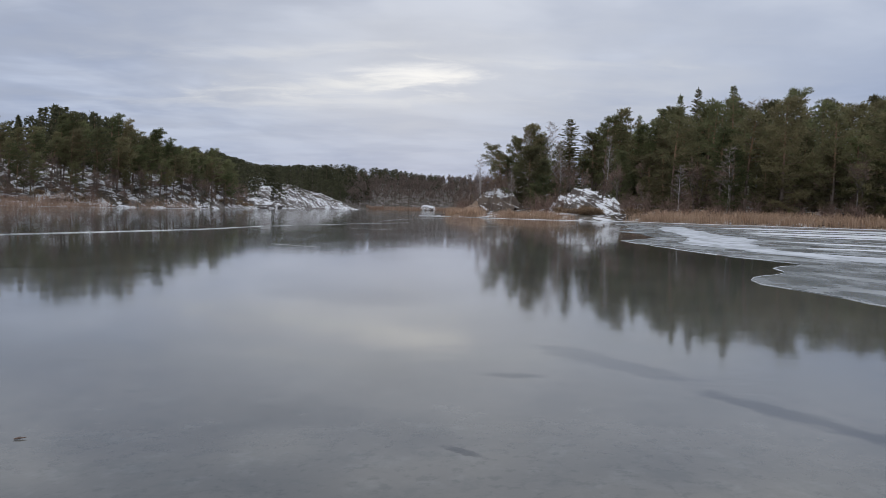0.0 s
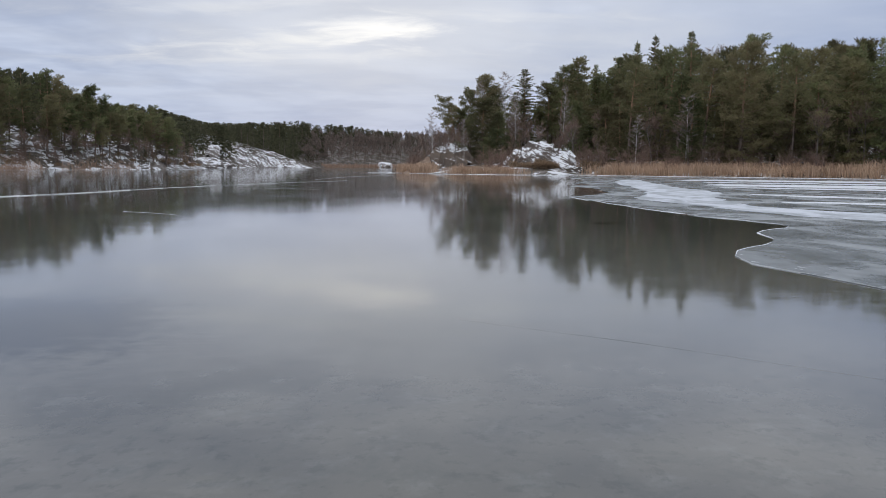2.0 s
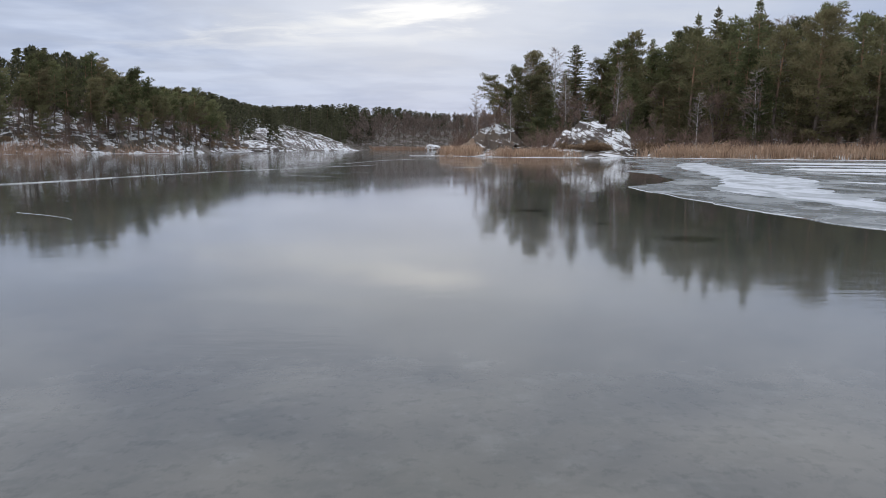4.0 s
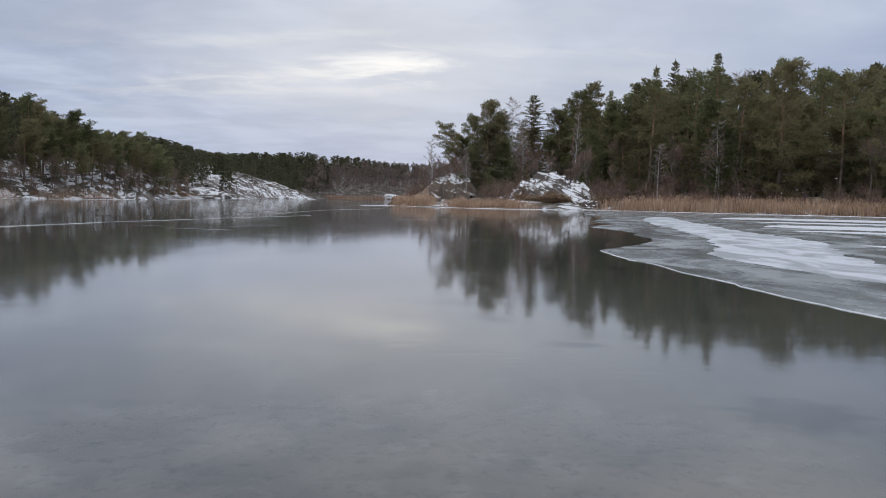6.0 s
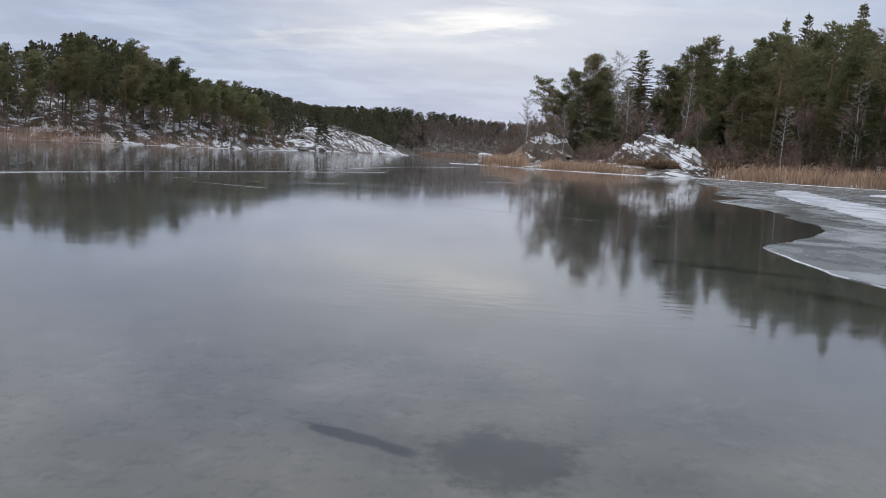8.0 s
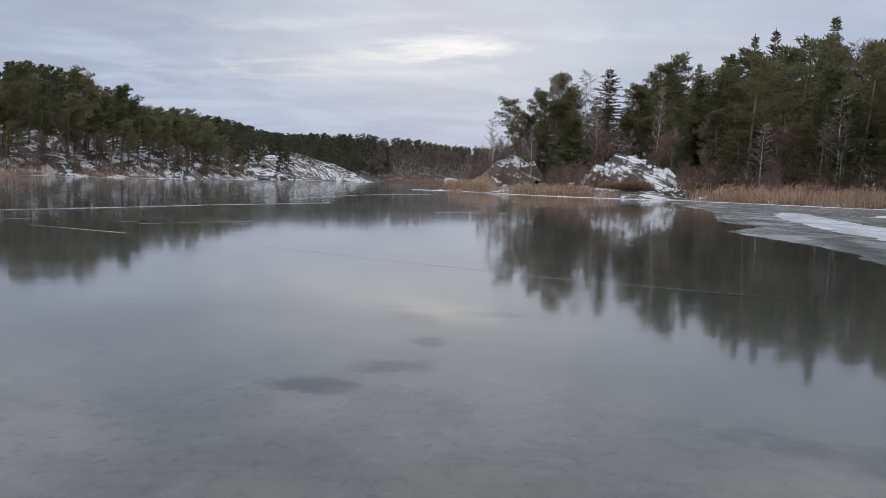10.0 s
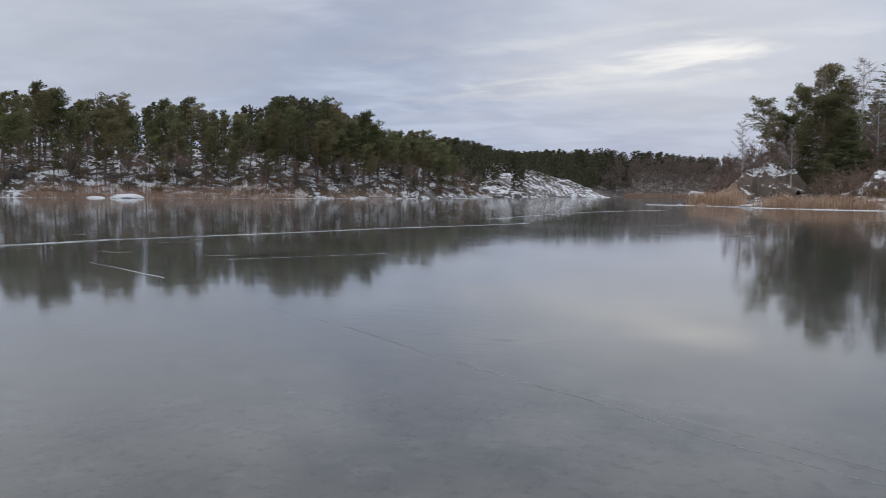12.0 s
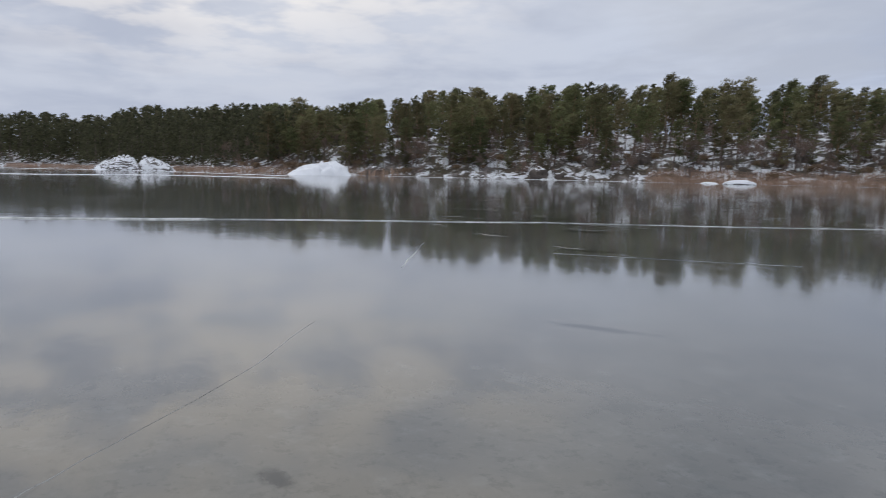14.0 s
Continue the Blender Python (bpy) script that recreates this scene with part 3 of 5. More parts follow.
# ---- tree shapes ----
class Wood:
    """Tapered round limbs gathered in one mesh."""

    def __init__(self):
        self.v, self.f = [], []

    def limb(self, points, radii, sides=5):
        start = len(self.v)
        for i, (p, r) in enumerate(zip(points, radii)):
            a, b = points[max(i - 1, 0)], points[min(i + 1, len(points) - 1)]
            way = (b - a).normalized()
            u = way.orthogonal().normalized()
            w = way.cross(u)
            for k in range(sides):
                t = math.tau * k / sides
                self.v.append(tuple(p + (u * math.cos(t) + w * math.sin(t)) * r))
        for i in range(len(points) - 1):
            for k in range(sides):
                k2 = (k + 1) % sides
                self.f.append((start + i * sides + k, start + i * sides + k2, start + (i + 1) * sides + k2, start + (i + 1) * sides + k))


class Tufts:
    """Many small needle sprays, each a bent pair of triangles."""

    def __init__(self, rng):
        self.v, self.f, self.rng = [], [], rng

    def spray(self, at, way, length, width):
        r = self.rng
        way = Vector(way).normalized()
        side = way.cross(Vector((r.uniform(-1, 1), r.uniform(-1, 1), r.uniform(-1, 1))))
        side = side.normalized() * width if side.length > 1e-4 else Vector((width, 0, 0))
        i = len(self.v)
        p = Vector(at)
        bend = Vector((0, 0, r.uniform(-0.12, 0.16) * length))
        self.v += [tuple(p - way * length * 0.35), tuple(p + side + bend * 0.3), tuple(p + way * length * 0.65 + bend), tuple(p - side)]
        self.f += [(i, i + 1, i + 2), (i, i + 2, i + 3)]

    def brush(self, at, size, flat, count, way, length, width):
        """A loose tuft of single blades that fan outwards and up."""
        r = self.rng
        way = Vector(way).normalized()
        for _ in range(count):
            d = Vector((r.gauss(0, 1), r.gauss(0, 1), r.gauss(0, 1))).normalized()
            p = Vector(at) + Vector((d.x, d.y, d.z * flat)) * size * r.random() ** 0.45
            aim_at = (d * 0.7 + way * 0.55 + Vector((r.uniform(-0.4, 0.4), r.uniform(-0.4, 0.4), r.uniform(0.0, 0.8)))).normalized()
            side = aim_at.cross(Vector((r.uniform(-1, 1), r.uniform(-1, 1), r.uniform(-1, 1))))
            side = side.normalized() * width * r.uniform(0.3, 0.62) if side.length > 1e-4 else Vector((width * 0.5, 0, 0))
            i = len(self.v)
            self.v += [tuple(p - side), tuple(p + side), tuple(p + aim_at * length * r.uniform(0.6, 1.3))]
            self.f.append((i, i + 1, i + 2))

    def pad(self, at, size, flat, count, length, width, lift=0.5):
        r = self.rng
        for _ in range(count):
            d = Vector((r.gauss(0, 1), r.gauss(0, 1), r.gauss(0, 1))).normalized() * (r.random() ** 0.4)
            q = Vector((d.x * size, d.y * size, d.z * size * flat))
            self.spray(Vector(at) + q, d + Vector((0, 0, lift)) + Vector((r.uniform(-0.5, 0.5), r.uniform(-0.5, 0.5), r.uniform(-0.3, 0.3))), length * r.uniform(0.7, 1.3), width * r.uniform(0.7, 1.3))


def pine_shape(seed, height, bare, spread, lean, thick=1.0, fine=1.0, needle=1.0, wind=0.0):
    """A Scots pine: bare bowed trunk, limbs swept by the wind, small needle brushes on the outer shoots."""
    r = random.Random(seed)
    wood, leaf = Wood(), Tufts(r)
    bow = Vector((lean + r.uniform(-0.5, 0.5), r.uniform(-0.6, 0.6), 0))
    kink = r.uniform(-0.35, 0.35)

    def stem(t):
        return Vector((bow.x * t * t + kink * math.sin(t * 5), bow.y * t * t + kink * 0.6 * math.sin(t * 4 + 1), height * t))

    ts = [i / 9 for i in range(10)]
    wood.limb([stem(t) for t in ts], [0.20 * thick * (1 - t) ** 0.8 + 0.03 for t in ts], 6)
    for _ in range(14):
        t = r.uniform(0.14, bare + 0.12)
        a = r.uniform(0, math.tau)
        ln = r.uniform(0.6, 2.0)
        out = Vector((math.cos(a), math.sin(a), r.uniform(-0.35, 0.15)))
        wood.limb([stem(t), stem(t) + out * ln * 0.5, stem(t) + out * ln + Vector((0, 0, -0.2))], [0.03, 0.02, 0.008], 3)
    flat = 0.50 + 0.12 * (seed % 3)
    count = int(17 * fine)
    for i in range(count):
        u = i / (count - 1)
        t = bare + (0.975 - bare) * u ** 0.92
        reach = spread * (0.55 + 0.45 * min(1.0, u * 3.5)) * (1 - flat * u ** 2.0) * r.choice((0.55, 0.8, 0.95, 1.12)) * r.uniform(0.85, 1.1)
        a = i * 2.4 + r.uniform(-0.6, 0.6)
        out = Vector((math.cos(a) + 0.30 * lean + wind, math.sin(a), 0))
        climb = r.uniform(-0.15, 0.30) + 0.40 * u
        base = stem(t)
        mid = base + out * reach * 0.5 + Vector((0, 0, climb * reach * 0.25))
        tip = base + out * reach + Vector((0, 0, climb * reach * 0.8 + 0.15))
        wood.limb([base, mid, tip], [0.09 * (1.05 - t) + 0.015, 0.028, 0.008], 3)
        side = Vector((-out.y, out.x, 0)).normalized()
        for w, across in ((0.36, 0.10), (0.52, 0.22), (0.66, -0.26), (0.78, 0.30), (0.88, -0.20), (1.0, 0.0)):
            along = base + (mid - base) * w * 2 if w < 0.5 else mid + (tip - mid) * (w - 0.5) * 2
            q = along + side * across * reach * r.uniform(0.6, 1.2) + Vector((0, 0, r.uniform(-0.10, 0.30)))
            leaf.brush(q, r.uniform(0.50, 0.90), 0.52, int(22 / needle ** 2), out + Vector((wind * 1.6, 0, wind * 0.6)), 0.43 * needle, 0.21 * needle)
    for k in range(5):
        leaf.brush(stem(1.0) + Vector((r.uniform(-0.4, 0.4), r.uniform(-0.4, 0.4), 0.15 - 0.30 * k)), 0.30 + 0.12 * k, 0.6, int(16 / needle ** 2), Vector((lean * 0.4 + wind * 1.5, 0, 1)), 0.4 * needle, 0.13 * needle)
    return wood, leaf


def spruce_shape(seed, height, girth, skirt=0.06, fine=1.0, gap=0.34):
    """A Norway spruce: narrow cone of drooping whorls."""
    r = random.Random(seed)
    wood, leaf = Wood(), Tufts(r)
    ts = [i / 6 for i in range(7)]
    bow = r.uniform(-0.3, 0.3)
    wood.limb([Vector((bow * t * t, 0, height * t)) for t in ts], [0.2 * (1 - t) + 0.02 for t in ts], 6)
    z = height * skirt
    while z < height * 0.985:
        u = z / height
        reach = girth * (1 - u) ** 0.74 * r.uniform(0.7, 1.1) + 0.10
        arms = 4
        turn = r.uniform(0, math.tau)
        for k in range(arms):
            a = turn + math.tau * k / arms + r.uniform(-0.25, 0.25)
            ln = reach * r.choice((0.6, 0.85, 1.0, 1.2)) * r.uniform(0.85, 1.1)
            out = Vector((math.cos(a), math.sin(a), 0))
            droop = (-0.30 + 0.85 * u * u) * ln
            base = Vector((bow * u * u, 0, z + r.uniform(-0.22, 0.22)))
            tip = base + out * ln + Vector((0, 0, droop))
            if k % 2 == 0:
                wood.limb([base, tip], [0.03 * (1.1 - u) + 0.008, 0.005], 3)
            steps = max(2, int(ln / 0.38 * fine))
            for s in range(steps):
                w = (s + 0.6) / steps
                q = base + out * ln * w + Vector((0, 0, droop * w + 0.10 * math.sin(w * 3)))
                for side in (-1, 1):
                    lat = Vector((-out.y, out.x, 0)) * side
                    leaf.spray(q + lat * 0.14, out * 0.8 + lat * 0.7 + Vector((0, 0, r.uniform(-0.6, 0.25) + 0.7 * u * u)), 0.66 * (1 - 0.5 * u) * r.uniform(0.7, 1.25), 0.12 * (1 - 0.3 * u))
        z += gap * r.uniform(0.6, 1.4) * (1.15 - 0.62 * u)
    leaf.spray((bow, 0, height * 0.99), (0, 0, 1), 0.9, 0.1)
    return wood, leaf


def bare_shape(seed, height, spread, stems=1, dense=1.0, split=0.3, stout=0.022):
    """A leafless birch or alder: forking limbs, then a haze of fine twigs."""
    r = random.Random(seed)
    wood, twigs = Wood(), Tufts(r)

    def fork(at, way, length, radius, depth):
        bend = Vector((r.uniform(-0.2, 0.2), r.uniform(-0.2, 0.2), 0.12))
        mid = at + way * length * 0.5
        end = mid + (way + bend).normalized() * length * 0.5
        if depth < 2:
            wood.limb([at, mid, end], [radius, radius * 0.8, radius * 0.55], 5 if depth < 1 else 3)
        else:
            wood.limb([at, end], [radius, radius * 0.55], 3)
        if depth >= 3:
            for _ in range(int(7 * dense)):
                d = (way + Vector((r.uniform(-0.9, 0.9), r.uniform(-0.9, 0.9), r.uniform(-0.3, 0.7)))).normalized()
                ln = height * r.uniform(0.05, 0.11)
                twigs.spray(at + (end - at) * r.random() + d * ln * 0.4, d, ln, stout)
            return
        for k in range(3 if depth < 2 else 2):
            a = r.uniform(0, math.tau)
            d = (way * 1.0 + Vector((math.cos(a), math.sin(a), r.uniform(-0.05, 0.35))) * spread * r.uniform(0.5, 1.1)).normalized()
            fork(at + (end - at) * r.uniform(0.45, 1.0), d, length * r.uniform(0.5, 0.72), radius * 0.5, depth + 1)
        fork(end, (way + Vector((r.uniform(-0.15, 0.15), r.uniform(-0.15, 0.15), 0.2))).normalized(), length * 0.72, radius * 0.55, depth + 1)

    for s in range(stems):
        a = r.uniform(0, math.tau)
        way = Vector((math.cos(a) * 0.12 * (stems > 1) + r.uniform(-0.06, 0.06), math.sin(a) * 0.12 * (stems > 1), 1)).normalized()
        trunk = height * split
        foot = Vector((0.25 * math.cos(a), 0.25 * math.sin(a), 0)) * (stems > 1)
        wood.limb([foot, foot + way * trunk], [0.0115 * height, 0.0095 * height], 6)
        fork(foot + way * trunk, way, height * 0.27, 0.0092 * height, 0)
    return wood, twigs


def birch_shape(seed, height, spread, twiggy=1.0):
    """A leafless birch: one bowed pale stem to the top, rising side limbs and fine hanging twigs."""
    r = random.Random(seed)
    wood, twigs = Wood(), Tufts(r)
    bow, sway = r.uniform(-0.9, 0.9), r.uniform(0, 6)

    def stem(t):
        return Vector((bow * t * t + 0.22 * math.sin(4 * t + sway), 0.3 * math.sin(3 * t + sway), height * t))

    ts = [i / 10 for i in range(11)]
    wood.limb([stem(t) for t in ts], [0.0095 * height * (1 - t) ** 0.9 + 0.012 for t in ts], 6)
    for i in range(26):
        u = i / 25
        t = 0.34 + 0.62 * u
        a = i * 2.4 + r.uniform(-0.5, 0.5)
        ln = spread * (1 - 0.72 * u) * r.uniform(0.55, 1.1)
        out = Vector((math.cos(a), math.sin(a), 0))
        base = stem(t)
        mid = base + out * ln * 0.45 + Vector((0, 0, ln * 0.55))
        tip = base + out * ln + Vector((0, 0, ln * r.uniform(0.7, 1.1)))
        wood.limb([base, mid, tip], [0.045 * (1.1 - t) + 0.008, 0.02, 0.006], 3)
        for _ in range(int(15 * twiggy)):
            w = r.uniform(0.25, 1.0)
            q = base + (mid - base) * w * 2 if w < 0.5 else mid + (tip - mid) * (w - 0.5) * 2
            d = (out * r.uniform(0.2, 1.0) + Vector((r.uniform(-0.8, 0.8), r.uniform(-0.8, 0.8), r.uniform(-0.2, 0.9)))).normalized()
            l2 = r.uniform(0.5, 1.2)
            twigs.spray(q + d * l2 * 0.35, d, l2, 0.016)
    return wood, twigs


def bush_shape(seed, height, width):
    """A leafless thicket of thin shoots."""
    r = random.Random(seed)
    wood, twigs = Wood(), Tufts(r)
    for _ in range(16):
        a, s = r.uniform(0, math.tau), r.random()
        foot = Vector((math.cos(a), math.sin(a), 0)) * width * 0.3 * s
        out = Vector((math.cos(a) * 0.6 * s, math.sin(a) * 0.6 * s, 1)).normalized()
        h = height * r.uniform(0.5, 1)
        mid = foot + out * h * 0.5 + Vector((r.uniform(-0.2, 0.2), r.uniform(-0.2, 0.2), 0))
        tip = foot + out * h
        wood.limb([foot, mid, tip], [0.035, 0.022, 0.008], 3)
        for _ in range(14):
            q = foot + (tip - foot) * r.uniform(0.25, 1)
            d = Vector((r.uniform(-1, 1), r.uniform(-1, 1), r.uniform(0, 1.1))).normalized()
            twigs.spray(q + d * 0.3, d, height * r.uniform(0.15, 0.3), 0.02)
    return wood, twigs


def heath_shape(seed):
    """A dense low mound of dry heath."""
    r = random.Random(seed)
    wood, leaf = Wood(), Tufts(r)
    for k in range(9):
        a, d = r.uniform(0, math.tau), r.uniform(0, 0.8)
        foot = Vector((math.cos(a) * d * 0.5, math.sin(a) * d * 0.5, 0))
        top = Vector((math.cos(a) * d, math.sin(a) * d, r.uniform(0.5, 0.95)))
        wood.limb([foot, top], [0.03, 0.01], 3)
        leaf.pad(top * 0.85, r.uniform(0.35, 0.55), 0.8, 60, 0.20, 0.035)
    leaf.pad((0, 0, 0.35), 0.85, 0.45, 120, 0.22, 0.035)
    return wood, leaf




class Kind:
    """A tree kind whose shape is built once and stood at many places."""

    def __init__(self, name, shape, height, wood_material, leaf_material, crown_name, label, category, group):
        wood, leaf = shape
        self.height, self.name, self.label, self.category, self.group = height, name, label, category, group
        self.crown_name = crown_name
        self.wood = bpy.data.meshes.new(name + "_trunk")
        self.wood.from_pydata(wood.v, [], wood.f)
        self.wood.materials.append(wood_material)
        for poly in self.wood.polygons:
            poly.use_smooth = True
        self.leaf = bpy.data.meshes.new(name + "_crown")
        self.leaf.from_pydata(leaf.v, [], leaf.f)
        self.leaf.materials.append(leaf_material)

    def stand(self, x, y, z, height, turn, width=1.0, lean=0.0):
        ob = new(self.name)
        s = height / self.height
        ob.matrix_world = Matrix.LocRotScale((x, y, z), Euler((radians(lean), 0, turn)), (s * width, s * width, s))
        for nm, me in (("trunk", self.wood), (self.crown_name, self.leaf)):
            child = new(nm, me)
            child.parent = ob
        tagged(ob, self.label, self.category, self.group)
        return ob


PINES = [Kind("pine_tree", pine_shape(11 + i, 16, b, s, ln, 1.0, 1.4), 16, BARK, PINE, "crown", lab, "pine tree", "pines on the lake shore")
         for i, (b, s, ln, lab) in enumerate([(0.46, 3.3, 0.9, "tall pine with bare reddish trunk and open green crown"), (0.40, 3.9, 1.3, "wind-bent pine with a flat green crown"),
                                              (0.52, 3.3, 0.5, "slender pine with a small high crown"), (0.30, 4.0, 0.7, "broad pine with green needles down to mid-trunk"),
                                              (0.48, 3.6, 1.8, "pine leaning to one side with ragged crown"),
                                              (0.60, 3.0, 1.0, "slim pine with a long bare trunk and small crown")])]
HERO = [Kind("pine_tree", pine_shape(23 + i, 16, b, s, ln, 1.0, 2.1, 0.66), 16, BARK, PINE, "crown", lab, "pine tree", "pines on the lake shore")
        for i, (b, s, ln, lab) in enumerate([(0.36, 4.0, 0.5, "tall pine with a broad rounded crown on the islet"), (0.24, 4.3, 0.8, "broad pine with a dense green crown on the islet")])]
LOW = Kind("pine_tree", pine_shape(37, 16, 0.04, 4.2, 0.3, 1.1, 3.2, 0.72), 16, BARK, SPRUCE, "crown", "low bushy dark pine with branches to the ground", "pine tree", "pines on the lake shore")
SWEPT = [Kind("pine_tree", pine_shape(131 + i, 16, b, s, ln, 1.0, f, 1.12, 0.45), 16, BARK, PINE, "crown", lab, "pine tree", "pines on the lake shore")
         for i, (b, s, ln, f, lab) in enumerate([(0.48, 3.3, 1.0, 1.35, "wind-swept pine with ragged crown trailing to one side"), (0.40, 3.6, 1.5, 1.5, "wind-swept pine with green needles down to mid-trunk"),
                                                 (0.56, 3.0, 0.8, 1.2, "slender pine with a small high wind-swept crown"), (0.34, 3.4, 1.2, 1.5, "bushy wind-swept pine with broad green boughs")])]
OPEN = Kind("pine_tree", pine_shape(43, 16, 0.58, 3.5, -2.4, 0.8, 1.1, 0.66), 16, BARK, PINE, "crown", "slanting pine with an open ragged crown", "pine tree", "pines on the lake shore")
BROAD = Kind("pine_tree", pine_shape(38, 16, 0.03, 5.2, 0.3, 1.2, 3.3, 0.8), 16, BARK, PINE, "crown", "broad olive-green pine with layered boughs to the ground", "pine tree", "pines on the lake shore")
FULL = [Kind("pine_tree", pine_shape(31 + i, 16, 0.06 + 0.05 * i, 3.9, 0.4, 1.1, 2.2), 16, BARK, PINE, "crown", "dense pine with green branches down to the ground", "pine tree", "pines on the lake shore") for i in range(2)]
SPRUCES = [Kind("spruce_tree", spruce_shape(51 + i, 16, g, k), 16, BARK, SPRUCE, "crown", lab, "spruce tree", "spruces on the lake shore")
           for i, (g, k, lab) in enumerate([(3.0, 0.08, "dark pointed spruce with drooping branches"), (2.6, 0.16, "narrow dark spruce with bare lower trunk"), (3.3, 0.04, "broad dark spruce with branches to the ground")])]
YOUNG = [Kind("young_spruce", spruce_shape(56 + i, 16, 4.2 + i, 0.02, 0.5, 0.85), 16, BARK, SPRUCE, "crown", "young dark spruce with branches to the ground", "spruce tree", "young spruces along the lake shore") for i in range(2)]
LUSH = Kind("spruce_tree", spruce_shape(61, 16, 4.0, 0.05, 1.5, 0.27), 16, BARK, SPRUCE, "crown", "tall dense spruce with a full pointed crown", "spruce tree", "spruces on the lake shore")
BIRCHES = [Kind("birch_tree", birch_shape(71 + i, 16, 2.6, 2.2), 16, PALE, BIRCHTWIG, "crown", "leafless birch with pale trunk and fine twigs", "birch tree", "birches on the lake shore") for i in range(2)]
ALDERS = [Kind("bare_tree", bare_shape(81 + i, 10, 0.95, 1 + i % 2, 1.0, 0.22, 0.026), 10, GREY, TWIG, "crown", "leafless brown-grey alder with spreading limbs", "bare tree", "leafless trees on the lake shore") for i in range(3)]
BUSHES = [Kind("bare_bush", bush_shape(91 + i, 2.6, 2.4), 2.6, TWIG, TWIG, "crown", "leafless brown shoreline thicket", "bush", "thickets on the lake shore") for i in range(3)]

OAK = Kind("bare_tree", bare_shape(87, 10, 1.0, 1, 0.8, 0.26, 0.022), 10, GREY, TWIG, "crown", "leafless grey oak with crooked spreading limbs", "bare tree", "leafless trees on the lake shore")
HEATHS = [Kind("heath_bush", heath_shape(101 + i), 1.2, TWIG, HEATHER, "crown", "dry brown heath bush among snowy rocks", "bush", "heath on the rocky shore") for i in range(2)]

rng = random.Random(5)


def rand_tree(kinds, x, y, top=None, height=None, width=1.0, sink=0.25):
    z = ground_at(x, y) - sink
    h = height if height else top - z
    return rng.choice(kinds).stand(x, y, z, h, rng.uniform(0.0, 1.1) if kinds is PINES or kinds is SWEPT else rng.uniform(0, math.tau), width * rng.uniform(0.92, 1.08))


# ---- skylines: compass bearing to the left of north and height of the treetops, degrees ----
EAST_EYE, WEST_EYE = (0.0, 0.0, 1.5), (6.0, 43.0, 1.46)
EAST_LINE = [(-40, 8.0), (-33.3, 8.4), (-30.8, 8.5), (-28.8, 8.6), (-27.1, 8.4), (-25.5, 9.0), (-23.5, 8.7), (-21.6, 9.3), (-20.4, 8.3), (-19.2, 9.1), (-17.8, 8.7), (-16.5, 7.7),
             (-15, 7.3), (-14.2, 6.9), (-13.1, 7.5), (-12.1, 6.9), (-11.6, 4.9), (-10.7, 4.7), (-10.3, 5.6), (-9.2, 5.7), (-8.7, 6.4), (-6.9, 6.6), (-5.2, 5.7), (-3.5, 4.6), (-2.4, 2.5), (0, 1.0)]
WEST_LINE = [(13, 3.0), (15.6, 2.9), (18.2, 3.4), (21.7, 3.7), (23, 4.8), (26.5, 4.8), (28.8, 6.2), (30.9, 7.1), (34.7, 7.4), (36.7, 6.7), (38, 6.3), (40.2, 5.9), (41.9, 7.0), (45.2, 6.1),
             (47.2, 6.7), (49.6, 6.2), (50.8, 7.2), (53.6, 6.4), (57.4, 7.0), (60.7, 6.3), (64.3, 6.1), (67.7, 6.4), (73.1, 5.5), (77.4, 4.8), (80.9, 4.9), (84.8, 4.6), (89, 4.1), (91.3, 4.3), (94.4, 3.4), (98.6, 3.4), (106, 3.2)]


def skyline_top(x, y, eye, line):
    """The height of the treetops' line over the place."""
    dx, dy = x - eye[0], y - eye[1]
    bearing = math.degrees(math.atan2(-dx, dy))
    el = float(np.interp(bearing, [p[0] for p in line], [p[1] for p in line]))
    return eye[2] + math.hypot(dx, dy) * math.tan(radians(el)), bearing


def scatter(count, box, test, gap, seed):
    """Places in a box that pass the test and keep apart."""
    r = random.Random(seed)
    pts, tries = [], 0
    while len(pts) < count and tries < count * 60:
        tries += 1
        p = (r.uniform(box[0], box[1]), r.uniform(box[2], box[3]))
        if any((p[0] - q[0]) ** 2 + (p[1] - q[1]) ** 2 < gap * gap for q in pts) or not test(*p):
            continue
        pts.append(p)
    return pts


# ---- east shore and islet: trees that stand out ----
def set_tree(kind, x, y, top, turn=0.0, width=1.0, lean=0.0):
    z = ground_at(x, y) - 0.25
    return kind.stand(x, y, z, top - z, turn, width, lean)


set_tree(OPEN, 12.9, 155, 15.2, 0.0, 1.0)
set_tree(PINES[5], 14.4, 156, 12.6, 2.6, 0.9)
set_tree(BIRCHES[1], 7.4, 152, 12.0, 1.6, 1.0)
set_tree(ALDERS[0], 9.6, 146.5, 9.0, 2.2, 0.7)
set_tree(ALDERS[2], 11.8, 146.0, 10.0, 0.2, 0.7)
set_tree(BIRCHES[0], 13.4, 146.0, 10.5, 2.9, 0.8)
set_tree(HERO[0], 18.6, 158, 20.0, 0.6, 1.0)
set_tree(HERO[0], 15.6, 157, 17.0, 3.6, 0.8)
set_tree(PINES[1], 21.0, 158, 17.5, 1.4, 0.85)
set_tree(BIRCHES[0], 23.0, 156, 20.6, 0.3)
set_tree(BIRCHES[1], 24.4, 154.5, 16.5, 2.0)
set_tree(BIRCHES[1], 17.4, 150, 18.0, 0.8, 0.8)
set_tree(ALDERS[0], 22.6, 155, 11.0, 1.0)
set_tree(LUSH, 29.2, 170, 23.2, 0.4, 1.35)
